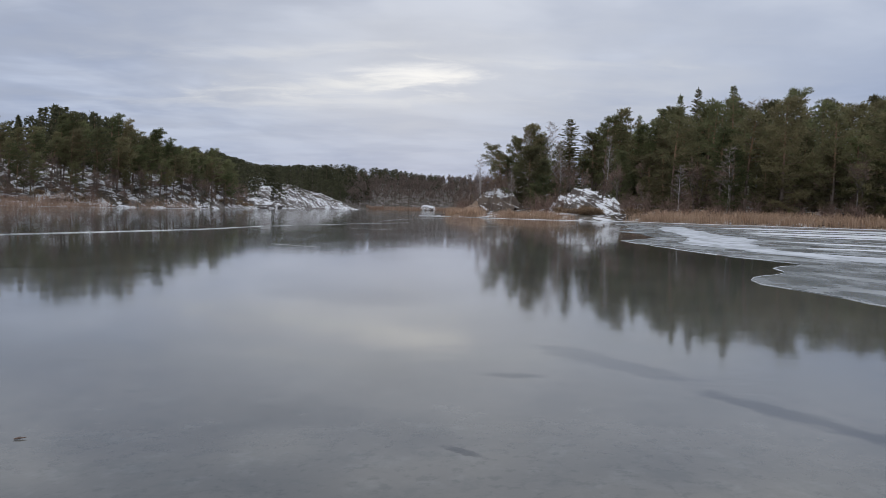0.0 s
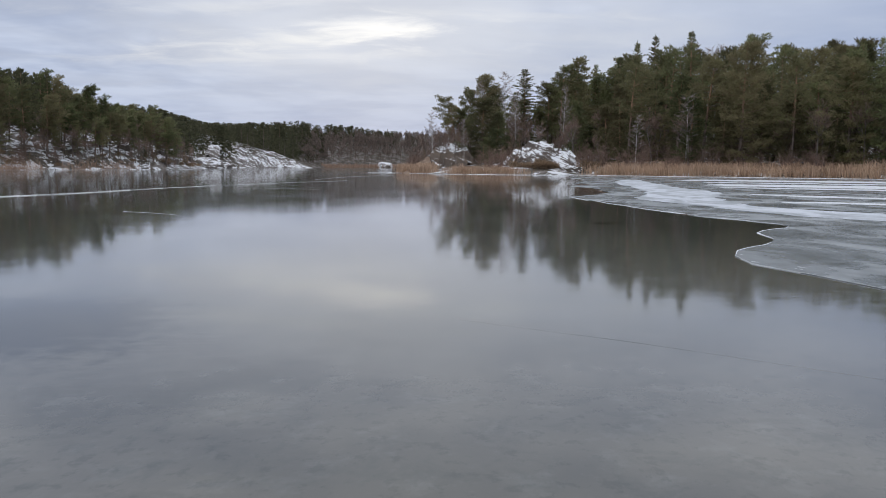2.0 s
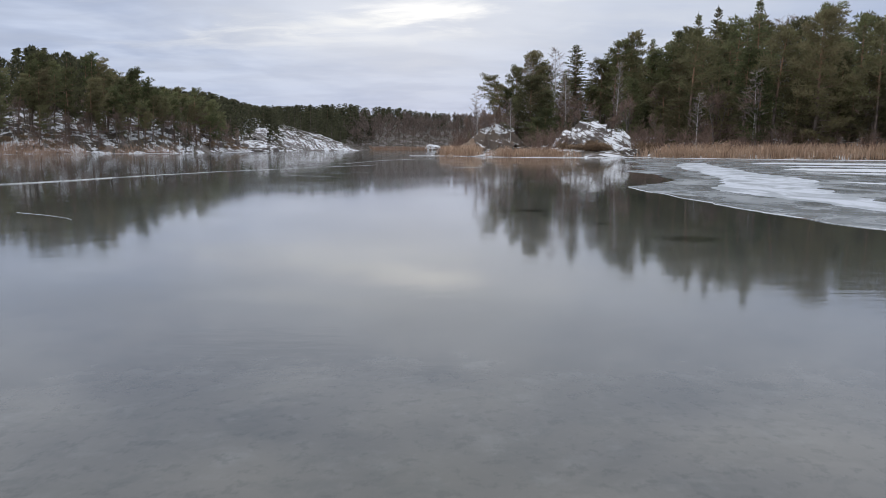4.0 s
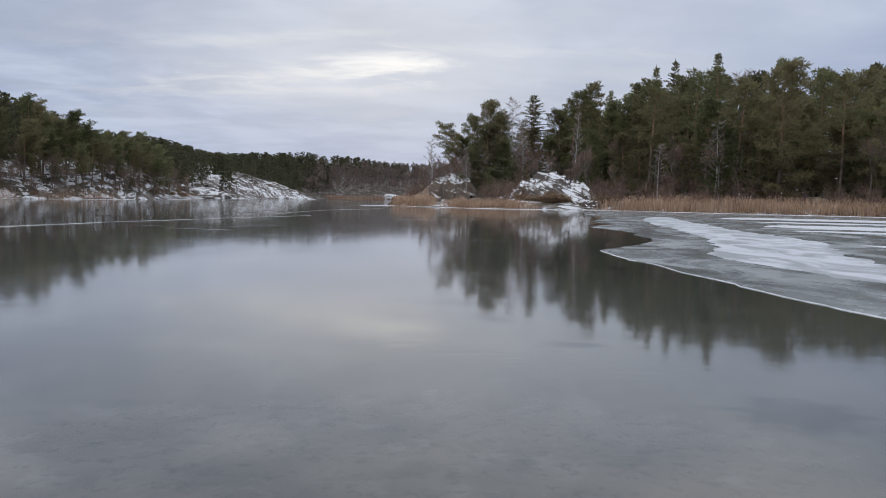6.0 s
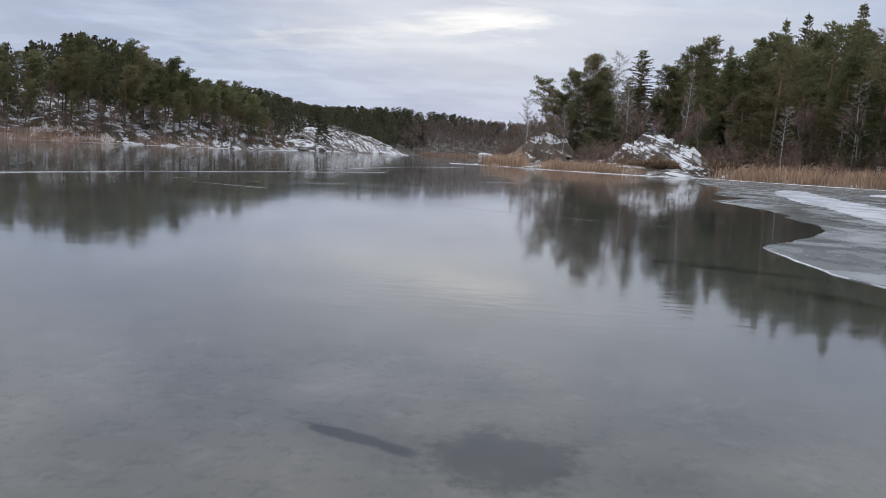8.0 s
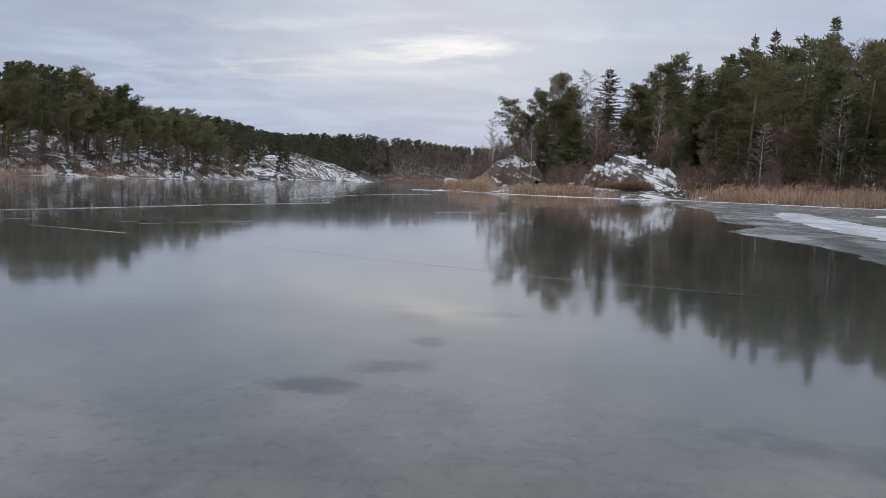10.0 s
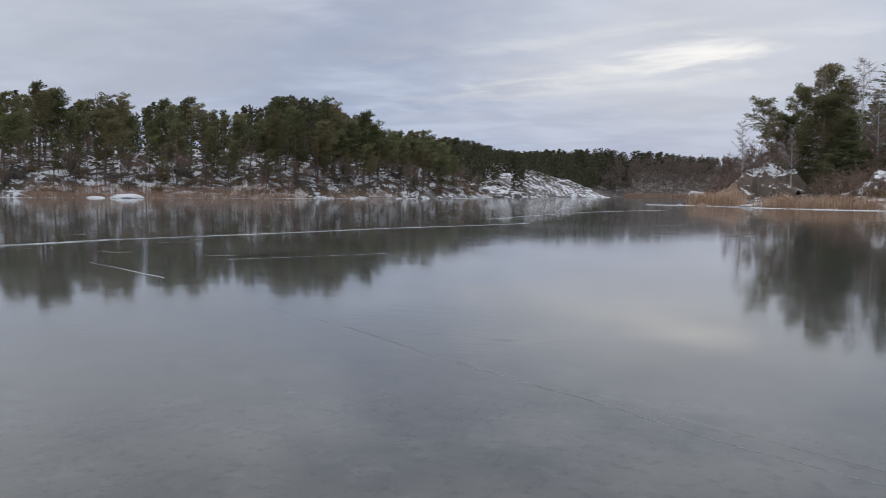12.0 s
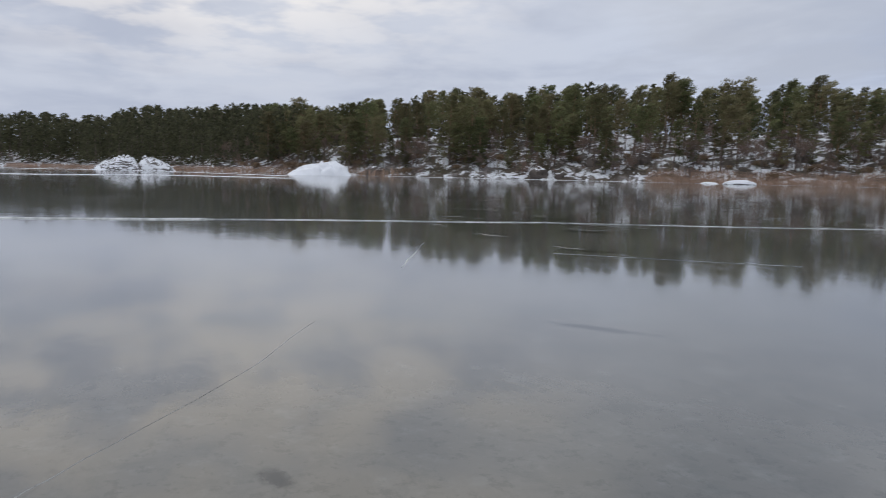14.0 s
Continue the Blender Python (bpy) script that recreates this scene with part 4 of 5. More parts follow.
set_tree(SPRUCES[2], 26.2, 166, 17.5, 0.9, 1.0)
set_tree(LOW, 17.2, 148.5, 14.6, 0.0, 1.2)
set_tree(LOW, 15.4, 152, 11.5, 2.0, 1.2)
set_tree(LOW, 20.8, 150, 12.0, 5.0, 1.2)
set_tree(LOW, 19.6, 145.5, 8.6, 1.0, 1.7)
set_tree(LOW, 22.6, 146.5, 7.2, 2.5, 1.7)
set_tree(HERO[1], 34.9, 158, 22.2, 0.5, 0.9)
set_tree(HERO[0], 33.2, 161, 19.0, 2.2, 0.9)
set_tree(ALDERS[1], 33.6, 150, 9.0, 0.5, 1.0)
set_tree(LOW, 37.2, 153, 14.5, 1.5, 0.9)
set_tree(BIRCHES[0], 33.4, 151, 17.5, 1.2, 0.6, 4)
set_tree(LOW, 18.4, 143.6, 6.8, 4.0, 1.8)
set_tree(BROAD, 52.7, 113.0, 19.5, 0.4, 0.95)
set_tree(BROAD, 62.8, 101.8, 16.0, 2.4, 1.0)
set_tree(OAK, 46.0, 116.0, 11.2, 0.5, 1.1)
set_tree(OAK, 59.0, 103.4, 11.0, 2.9, 1.0)
rand_tree(PINES[3:4], 38.6, 161, top=23.8)
set_tree(ALDERS[1], 8.6, 150, 10.0, 0.4)
set_tree(ALDERS[2], 6.6, 153, 8.5, 2.4)
set_tree(ALDERS[0], 13.2, 149, 9.5, 1.4)
set_tree(ALDERS[2], 28.2, 145.5, 11.0, 0.6)
set_tree(ALDERS[0], 22.8, 143.5, 9.0, 0.2)
set_tree(ALDERS[1], 31.5, 141.5, 8.5, 2.0)
set_tree(YOUNG[0], 24.2, 145.0, 8.5, 0.3, 0.8)
set_tree(ALDERS[1], 26.2, 148, 10.0, 2.6)
set_tree(LUSH, 44, 165, 23.7, 3.0, 0.8)
rand_tree(SPRUCES[1:2], 47, 158, top=24.2)
set_tree(LUSH, 50.8, 158, 27.2, 1.1, 0.85)
set_tree(LUSH, 58.6, 169.4, 30.6, 2.1, 0.85)
rand_tree(SPRUCES[1:2], 54.5, 137.8, top=25.8)
rand_tree(PINES[:1], 60.5, 150, top=25.5)
rand_tree(BIRCHES, 65.5, 152, top=26.0)
rand_tree(BIRCHES, 63.0, 149, top=25.0)
rand_tree(PINES[3:4], 72, 151, top=27.5)
rand_tree(SPRUCES[:1], 88, 134, top=24.5)
rand_tree(FULL, 59, 119, top=15)
rand_tree(FULL, 62.5, 117, top=13)
rand_tree(FULL, 66, 114, top=15.5)
rand_tree(ALDERS, 69.5, 103, top=12)
for x, y, top in ((41.5, 127, 7), (58, 109.5, 10), (63.5, 106, 8.5), (75, 95, 11), (80, 90, 9), (36, 131, 8), (33.5, 139, 12)):
    rand_tree(ALDERS, x, y, top=top)

for x, y in scatter(112, (2, 130, 60, 225), lambda x, y: 5 < depth(x, y) < 46 and y < 215 and math.atan2(x, y) < radians(39) and not (22 < x < 40 and y < 152), 3.1, 21):
    if x < 37 and (depth(x, y) < 8 or y < 153):
        continue
    top, bearing = skyline_top(x, y, EAST_EYE, EAST_LINE)
    room = top - ground_at(x, y)
    inner = depth(x, y)
    if room < 5:
        continue
    h = min(rng.uniform(12, 20) + inner * 0.14, room * rng.uniform(0.84, 0.97))
    kinds = rng.choices([FULL, PINES, SPRUCES, ALDERS if inner < 20 else PINES], [0.36, 0.22, 0.28, 0.14])[0]
    if x < 37:
        kinds = rng.choices([PINES, ALDERS, BIRCHES], [0.3, 0.5, 0.2])[0]
    rand_tree(kinds, x, y, height=min(h, 11) if kinds is ALDERS else h)
for x, y in scatter(8, (30, 130, 60, 165), lambda x, y: 4 < depth(x, y) < 13 and math.atan2(x, y) < radians(40), 3.2, 23):
    rand_tree(rng.choices([ALDERS, BIRCHES], [0.75, 0.25])[0], x, y, height=rng.uniform(8, 14), width=1.15)
for x, y in scatter(14, (38, 130, 60, 150), lambda x, y: 5 < depth(x, y) < 13 and math.atan2(x, y) < radians(40), 4.0, 24):
    rand_tree(FULL, x, y, height=rng.uniform(7, 13), width=1.25)
for x, y in scatter(125, (2, 120, 60, 175), lambda x, y: 3 < depth(x, y) < 16 and math.atan2(x, y) < radians(40) and not (x < 16 and y < 156) and not (20 < x < 34 and y < 141), 2.4, 22):
    rand_tree(rng.choices([BUSHES, YOUNG], [0.82, 0.18])[0], x, y, height=rng.uniform(2.0, 5.0))


# ---- west shore forest ----
def west_place(x, y):
    b = math.degrees(math.atan2(-(x - 6), y - 43))
    return 3 < depth(x, y) < 32 and 19 < b < 82


for x, y in scatter(235, (-240, -60, 60, 262), west_place, 3.4, 31):
    top, bearing = skyline_top(x, y, WEST_EYE, WEST_LINE)
    z = ground_at(x, y)
    h = min(rng.uniform(10, 18), (top - z) * rng.uniform(0.72, 1.06)) if depth(x, y) < 20 else (top - z) * rng.triangular(0.74, 1.14, 0.98)
    if h < 4:
        continue
    kinds = rng.choices([SWEPT, PINES, SPRUCES, ALDERS], [0.52, 0.16, 0.04, 0.28])[0]
    if abs(bearing) > 58 and rng.random() < 0.5:
        kinds = FULL
    rand_tree(kinds, x, y, height=min(h, rng.uniform(7, 12)) if kinds is ALDERS else h, width=rng.uniform(0.85, 1.15))
for x, y in scatter(260, (-240, -60, 60, 330), lambda x, y: 1.2 < depth(x, y) < 18 and math.degrees(math.atan2(-(x - 6), y - 43)) < 86, 2.8, 32):
    kinds = rng.choices([BUSHES, YOUNG, ALDERS], [0.28, 0.34, 0.38])[0]
    rand_tree(kinds, x, y, height=rng.uniform(4.5, 9.5) if kinds is ALDERS else rng.uniform(1.6, 4.2))
for x, y in scatter(105, (-240, -60, 60, 262), lambda x, y: 1.5 < depth(x, y) < 8 and 24 < math.degrees(math.atan2(-(x - 6), y - 43)) < 82, 3.2, 34):
    kinds = rng.choices([SWEPT, FULL, YOUNG, ALDERS], [0.38, 0.08, 0.28, 0.26])[0]
    rand_tree(kinds, x, y, height=rng.uniform(2.5, 6.0) if kinds is YOUNG else rng.uniform(6, 12))
for x, y in scatter(75, (-190, -60, 90, 262), lambda x, y: 0.8 < depth(x, y) < 5 and 18 < math.degrees(math.atan2(-(x - 6), y - 43)) < 82, 3.0, 35):
    rand_tree(rng.choices([ALDERS, YOUNG, BUSHES], [0.4, 0.35, 0.25])[0], x, y, height=rng.uniform(2.0, 6.0))
for x, y in scatter(46, (-220, -80, 60, 150), lambda x, y: 1.5 < depth(x, y) < 10 and 60 < math.degrees(math.atan2(-(x - 6), y - 43)) < 80, 3.0, 36):
    kinds = rng.choices([FULL, YOUNG, ALDERS], [0.25, 0.45, 0.3])[0]
    rand_tree(kinds, x, y, height=rng.uniform(3, 7), width=1.4)
for x, y in scatter(34, (-130, -60, 180, 300), lambda x, y: 1.2 < depth(x, y) < 11 and 22 < math.degrees(math.atan2(-(x - 6), y - 43)) < 40, 3.0, 37):
    kinds = rng.choices([SWEPT, ALDERS], [0.6, 0.4])[0]
    rand_tree(kinds, x, y, height=rng.uniform(7, 12.5) if kinds is SWEPT else rng.uniform(5, 10))
for x, y in ((-134, 156), (-131, 152), (-141, 162), (-138, 158)):
    rand_tree(SWEPT, x, y, top=skyline_top(x, y, WEST_EYE, WEST_LINE)[0] * 0.96)
SPRUCES[1].stand(-93, 206, ground_at(-93, 206), 26 - ground_at(-93, 206), 0.3)


# ---- far woods, too many to count ----
class Wood_mass:
    def __init__(self):
        self.v, self.f, self.n = [], [], 0

    def plant(self, verts, faces, x, y, z, s, w, turn):
        c, d = math.cos(turn), math.sin(turn)
        a = np.array(verts)
        q = np.column_stack(((a[:, 0] * c - a[:, 1] * d) * s * w + x, (a[:, 0] * d + a[:, 1] * c) * s * w + y, a[:, 2] * s + z))
        self.v.append(q)
        self.f += [tuple(k + self.n for k in face) for face in faces]
        self.n += len(a)

    def finish(self, name, material, label, category):
        ob = link(name, np.vstack(self.v).tolist(), self.f, material)
        return tagged(ob, label, category, kind="stuff")


def far_pine(seed):
    """A pine as it looks from afar: fewer, larger sprays."""
    r = random.Random(seed)
    wood, leaf = Wood(), Tufts(r)
    ts = [i / 3 for i in range(4)]
    wood.limb([Vector((0.5 * t * t, 0.3 * math.sin(3 * t), 16 * t)) for t in ts], [0.2 * (1 - t) + 0.03 for t in ts], 4)
    low = r.uniform(0.06, 0.2)
    for i in range(19):
        t = low + (0.98 - low) * i / 18
        a, reach = i * 2.4, 2.3 * (1.12 - t ** 1.8) * r.uniform(0.3, 1.1)
        leaf.brush((math.cos(a) * reach + 0.5 * t, math.sin(a) * reach, 15.4 * t), 1.75 - 0.75 * t, 0.65, 14, (0.3, 0, 0.6), 0.9, 0.72)
    return wood, leaf


def far_spruce(seed):
    """A spruce as it looks from afar."""
    r = random.Random(seed)
    wood, leaf = Wood(), Tufts(r)
    wood.limb([Vector((0, 0, 5.3 * k)) for k in range(4)], [0.2, 0.14, 0.08, 0.02], 4)
    for i in range(150):
        t = 0.06 + 0.94 * (i / 150)
        a, reach = i * 2.4, 2.5 * (1 - t) ** 0.85 * r.uniform(0.45, 1.1)
        leaf.spray((math.cos(a) * reach, math.sin(a) * reach, 16 * t), (math.cos(a), math.sin(a), r.uniform(-0.5, 0.3)), 1.25, 0.3)
    return wood, leaf


far_shapes = [far_pine(131 + i) for i in range(5)] + [far_spruce(141), far_spruce(142)]
bare_shapes = [bare_shape(151 + i, 13, 0.6, 1, 0.35, 0.12, 0.17) for i in range(3)]
green_crowns, green_trunks, brown_woods = Wood_mass(), Wood_mass(), Wood_mass()


def far_top(x, y):
    return skyline_top(x, y, EAST_EYE, [(-6, 2.4), (-1.9, 2.5), (1.2, 2.65), (3.9, 3.0), (7.9, 3.3), (10.9, 3.15), (14.3, 3.05), (15.6, 3.35), (17.8, 4.0), (20, 4.1)])


for x, y in scatter(720, (-210, 70, 300, 640), lambda x, y: depth(x, y) > 5 and math.hypot(x + 90, y - 361) > 9 and math.hypot(x + 78, y - 384) > 11 and -26 < math.degrees(math.atan2(x, y)) < 4 and (depth(x, y) > 40 or x < -55) and depth(x, y) > 5, 3.3, 41):
    top, _ = far_top(x, y)
    z = ground_at(x, y)
    h = min(rng.uniform(9, 19), (top - z)) * rng.uniform(0.75, 1.06)
    if h < 4:
        continue
    wood, leaf = rng.choice(far_shapes)
    turn = rng.uniform(0, 6.28)
    green_crowns.plant(leaf.v, leaf.f, x, y, z, h / 16, rng.uniform(1.5, 2.2), turn)
    green_trunks.plant(wood.v, wood.f, x, y, z, h / 16, 1.0, turn)
for x, y in scatter(350, (-75, 60, 490, 600), lambda x, y: 3 < depth(x, y) < 50 and -12 < math.degrees(math.atan2(x, y)) < 5, 3.0, 42):
    wood, twig = rng.choice(bare_shapes)
    s, turn, z = rng.uniform(0.75, 1.25), rng.uniform(0, 6.28), ground_at(x, y)
    brown_woods.plant(wood.v, wood.f, x, y, z, s, 1.0, turn)
    brown_woods.plant(twig.v, twig.f, x, y, z, s, 1.0, turn)
for x, y in scatter(360, (-420, -150, -60, 140), lambda x, y: depth(x, y) > 4 and 80 < math.degrees(math.atan2(-(x - 6), y - 43)) < 112 and depth(x, y) < 75, 4.2, 43):
    top, _ = skyline_top(x, y, WEST_EYE, WEST_LINE)
    z = ground_at(x, y)
    h = min(rng.uniform(12, 17), top - z) * rng.uniform(0.9, 1.0) if depth(x, y) < 18 else (top - z) * rng.uniform(0.72, 1.06)
    if h < 4:
        continue
    wood, leaf = rng.choice(far_shapes)
    turn = rng.uniform(0, 6.28)
    green_crowns.plant(leaf.v, leaf.f, x, y, z, h / 16, 1.2, turn)
    green_trunks.plant(wood.v, wood.f, x, y, z, h / 16, 1.0, turn)
for x, y in scatter(150, (15, 190, 60, 270), lambda x, y: 40 < depth(x, y) < 85 and math.atan2(x, y) < radians(44), 4.2, 46):
    top, _ = skyline_top(x, y, EAST_EYE, EAST_LINE)
    z = ground_at(x, y)
    h = min((top - z) * rng.uniform(0.5, 0.8), 24)
    if h < 4:
        continue
    wood, leaf = rng.choice(far_shapes)
    turn = rng.uniform(0, 6.28)
    green_crowns.plant(leaf.v, leaf.f, x, y, z, h / 16, 1.2, turn)
    green_trunks.plant(wood.v, wood.f, x, y, z, h / 16, 1.0, turn)
for x, y in scatter(110, (-360, 240, -420, 20), lambda x, y: 4 < depth(x, y) < 30 and y < 20 and x > -330, 9, 44):
    wood, leaf = far_shapes[5]
    green_crowns.plant(leaf.v, leaf.f, x, y, ground_at(x, y), rng.uniform(0.8, 1.1), 1.3, rng.uniform(0, 6))
for x, y in scatter(340, (-300, -60, 70, 300), lambda x, y: 28 < depth(x, y) < 75 and 17 < math.degrees(math.atan2(-(x - 6), y - 43)) < 84, 3.7, 45):
    top, _ = skyline_top(x, y, WEST_EYE, WEST_LINE)
    z = ground_at(x, y)
    h = (top - z) * rng.uniform(0.72, 1.02)
    if h < 4:
        continue
    wood, leaf = rng.choice(far_shapes)
    turn = rng.uniform(0, 6.28)
    green_crowns.plant(leaf.v, leaf.f, x, y, z, h / 16, 1.15, turn)
    green_trunks.plant(wood.v, wood.f, x, y, z, h / 16, 1.0, turn)
green_crowns.finish("far_pine_wood", FAR, "distant green pine wood covering the hills", "wood")
green_trunks.finish("far_trunks", BARK, "brown trunks of the distant pine wood", "wood")
brown_woods.finish("far_bare_wood", FARTWIG, "distant leafless brown wood along the far shore", "wood")


# ---- rocks ----
def boulder(name, x, y, sx, sy, sz, seed, material, label, sink=0.47, rough=0.28, steps=4, turn=0.0, z=None, ledge=0.0, block=True):
    """A weathered outcrop: a rounded mass broken by noise and flat ledges."""
    bm = bmesh.new()
    bmesh.ops.create_icosphere(bm, subdivisions=steps, radius=1)
    off = Vector((seed * 3.1, seed * 1.7, seed * 0.9))
    for v in bm.verts:
        p = v.co.copy()
        k = 1 + rough * (noise.noise(p * 1.3 + off) + 0.6 * noise.noise(p * 2.9 + off) + 0.4 * (0.5 - abs(noise.noise(p * 5.5 + off))) + 0.2 * noise.noise(p * 12 + off))
        v.co = p * k if not block else Vector((math.copysign(abs(p.x) ** 0.8, p.x), math.copysign(abs(p.y) ** 0.8, p.y), math.copysign(abs(p.z) ** 0.75, p.z))) * k
        if ledge:
            warp = 0.22 * noise.noise(p * 1.6 + off) + 0.35 * v.co.x * noise.noise(off)
            lev = (math.floor((v.co.z + warp) / ledge) + 0.5) * ledge - warp
            v.co.z = v.co.z * 0.55 + lev * 0.45
    for v in bm.verts:
        v.co = Vector((v.co.x * sx, v.co.y * sy, (v.co.z + 1 - sink * 2) * sz / (2 - sink * 2)))
    bmesh.ops.delete(bm, geom=[f for f in bm.faces if all(v.co.z < -0.6 for v in f.verts)], context="FACES")
    me = bpy.data.meshes.new(name)
    bm.to_mesh(me)
    bm.free()
    me.materials.append(material)
    ob = new(name, me)
    ob.matrix_world = pose(x, y, (ground_at(x, y) if z is None else z) - 0.1, 0, 0, turn)
    return tagged(ob, label, "rock")


OUTCROP = "granite outcrop dusted with snow among reeds"
STEEP = "steep snow-dusted rock under pines"
HEADLAND = "bare snow-streaked granite headland"
CAPPED = "smooth rock dome capped with snow"


def ledges(x, y, a, b, h, seed, material, label, turn=0.0, size=1.9):
    """A broad outcrop heaped of tilted, broken slabs."""
    r = random.Random(seed * 17)
    nx, ny = 60, 52
    off = Vector((seed * 2.3, seed * 5.1, seed))
    slabs = []
    for _ in range(int(5 + a * b * 2.2 / size)):
        t, d = r.uniform(0, math.tau), r.random() ** 0.6 * 0.85
        top = h * max(0.0, 1 - d ** 1.3) ** 0.9 * r.uniform(0.75, 1.05)
        slabs.append((math.cos(t) * d * a, math.sin(t) * d * b, top, r.uniform(-0.5, 0.5), r.uniform(0.6, 1.25) * size, r.uniform(0.4, 0.8) * size, r.uniform(-0.25, 0.3), r.uniform(0.25, 0.65)))
    verts, faces = [], []
    for j in range(ny):
        for i in range(nx):
            px, py = (-1.2 + 2.4 * i / (nx - 1)) * a, (-1.2 + 2.4 * j / (ny - 1)) * b
            p = Vector((px, py, 0))
            wx, wy = px + 0.35 * noise.noise(p * 1.2 + off), py + 0.35 * noise.noise(p * 1.2 + off * 2)
            z = -0.6
            for cx, cy, top, spin, ru, rv, tx, ty in slabs:
                dx, dy = wx - cx, wy - cy
                du, dv = dx * math.cos(spin) + dy * math.sin(spin), dy * math.cos(spin) - dx * math.sin(spin)
                over = max(abs(du) - ru, abs(dv) - rv, 0.0)
                z = max(z, top + tx * du + ty * max(-rv, min(rv, dv)) - over * 1.8)
            z += 0.10 * noise.noise(p * 2.2 + off) + 0.05 * noise.noise(p * 6 + off)
            verts.append((px, py, max(z, -0.6)))
    for j in range(ny - 1):
        for i in range(nx - 1):
            q = j * nx + i
            faces.append((q, q + 1, q + nx + 1, q + nx))
    ob = link("rock_outcrop", verts, faces, material)
    ob.matrix_world = pose(x, y, 0, 0, 0, turn)
    return tagged(ob, label, "rock")


def headland(x, y, turn, length, h, half, seed, material, label, bulge=1.0):
    """A long bare shoulder of rock that slopes to the water in parallel slabs."""
    nx, ny = int(50 + length * 1.8), 44
    grain = min(1.0, 0.35 + length / 60)
    off = Vector((seed * 2.3, seed * 5.1, seed))
    verts, faces = [], []
    for j in range(ny):
        for i in range(nx):
            u, v = -0.38 + 1.42 * i / (nx - 1), -1 + 2 * j / (ny - 1)
            p = Vector((u * length, v * half, 0))
            crest = max(0.0, 1 - max(u, 0.0) ** bulge) ** (0.85 / bulge) if u > 0 else max(0.0, 1 - (-u / 0.34) ** bulge) ** 0.6
            crest *= 1 + (0.30 if bulge == 1.0 else 0.12) * noise.noise(p * 0.16 / grain + off) + 0.16 * noise.noise(p * 0.4 / grain + off)
            z = h * crest * max(0.0, 1 - abs(v) ** 2.2) ** 0.8
            # slabs that dip along the shoulder, each broken off in a low step
            dip = (p.x + 0.45 * p.y + 2.5 * noise.noise(p * 0.22 + off)) / 2.6
            step = dip - math.floor(dip)
            z += grain * min(1.0, z / 2.0) * (0.75 * (0.5 - step) + 0.35 * noise.noise(p * 0.8 + off) + 0.18 * noise.noise(p * 2.1 + off))
            verts.append((p.x, p.y, z - 0.35))
    for j in range(ny - 1):
        for i in range(nx - 1):
            q = j * nx + i
            faces.append((q, q + 1, q + nx + 1, q + nx))
    ob = link("rock_outcrop", verts, faces, material)
    ob.matrix_world = pose(x, y, 0, 0, 0, turn)
    return tagged(ob, label, "rock")


ledges(25.9, 138.0, 5.0, 5.4, 6.3, 1, ROCK, OUTCROP, -10, 1.8)
ledges(30.4, 135.8, 2.5, 4.4, 4.3, 2, ROCK, OUTCROP, 12, 1.9)
ledges(22.0, 136.5, 2.4, 3.4, 2.6, 3, ROCK, OUTCROP, 0, 1.5)
ledges(11.5, 150.7, 3.9, 4.2, 6.4, 4, CLIFF, STEEP, 10, 1.8)
ledges(9.4, 149.0, 2.6, 3.0, 3.2, 5, CLIFF, STEEP, 0, 1.5)
ledges(13.6, 148.0, 2.6, 2.6, 3.6, 6, CLIFF, STEEP, 30, 1.5)
headland(6.9, 149.8, 186, 5.8, 3.2, 4.0, 6, TANROCK, "reddish rock grown with dry grass at the islet's tip")
boulder("rock_outcrop", 2.4, 155.0, 2.4, 1.5, 1.4, 7, REDROCK, "bare reddish rock at the islet's tip", z=0, rough=0.36, block=False)
boulder("rock_outcrop", 27.2, 127.6, 3.0, 1.2, 0.6, 24, DOME, "low snow-covered rock among reeds", z=0, rough=0.3, block=False)
boulder("rock_outcrop", 31.6, 129.6, 1.5, 1.2, 1.4, 23, ROCK, OUTCROP, z=0, rough=0.36, block=False)
ledges(24.0, 132.6, 2.0, 1.5, 1.7, 8, ROCK, OUTCROP, 15, 0.8)
ledges(29.6, 131.8, 1.9, 1.4, 1.5, 9, ROCK, OUTCROP, -20, 0.8)
for x, y, h, w in ((23.8, 131.2, 1.3, 1.5), (24.6, 130.6, 1.4, 1.5), (25.4, 130.4, 1.5, 1.5), (26.3, 130.6, 1.6, 1.5), (27.3, 131.0, 1.5, 1.4), (25.8, 131.4, 1.9, 1.3), (28.3, 131.4, 1.3, 1.4), (22.4, 131.6, 1.2, 1.3),
                   (33.4, 130.6, 2.0, 1.2), (34.8, 130.2, 1.8, 1.2), (21.2, 132.8, 1.4, 1.3), (5.6, 148.6, 1.6, 1.5), (4.0, 151.0, 1.6, 1.5), (2.6, 153.0, 1.3, 1.6), (1.0, 157.0, 1.2, 1.6)):
    rand_tree(HEATHS, x, y, height=h, width=w)
for x, y, h in ((21.8, 134.0, 3.2), (32.6, 131.6, 3.0), (34.0, 131.6, 3.4)):
    rand_tree(BUSHES, x, y, height=h)
for x, y in scatter(60, (-240, -60, 60, 330), lambda x, y: 1.0 < depth(x, y) < 9 and math.degrees(math.atan2(-(x - 6), y - 43)) < 84, 3.2, 33):
    rand_tree(HEATHS, x, y, height=rng.uniform(0.9, 2.0), width=1.4)
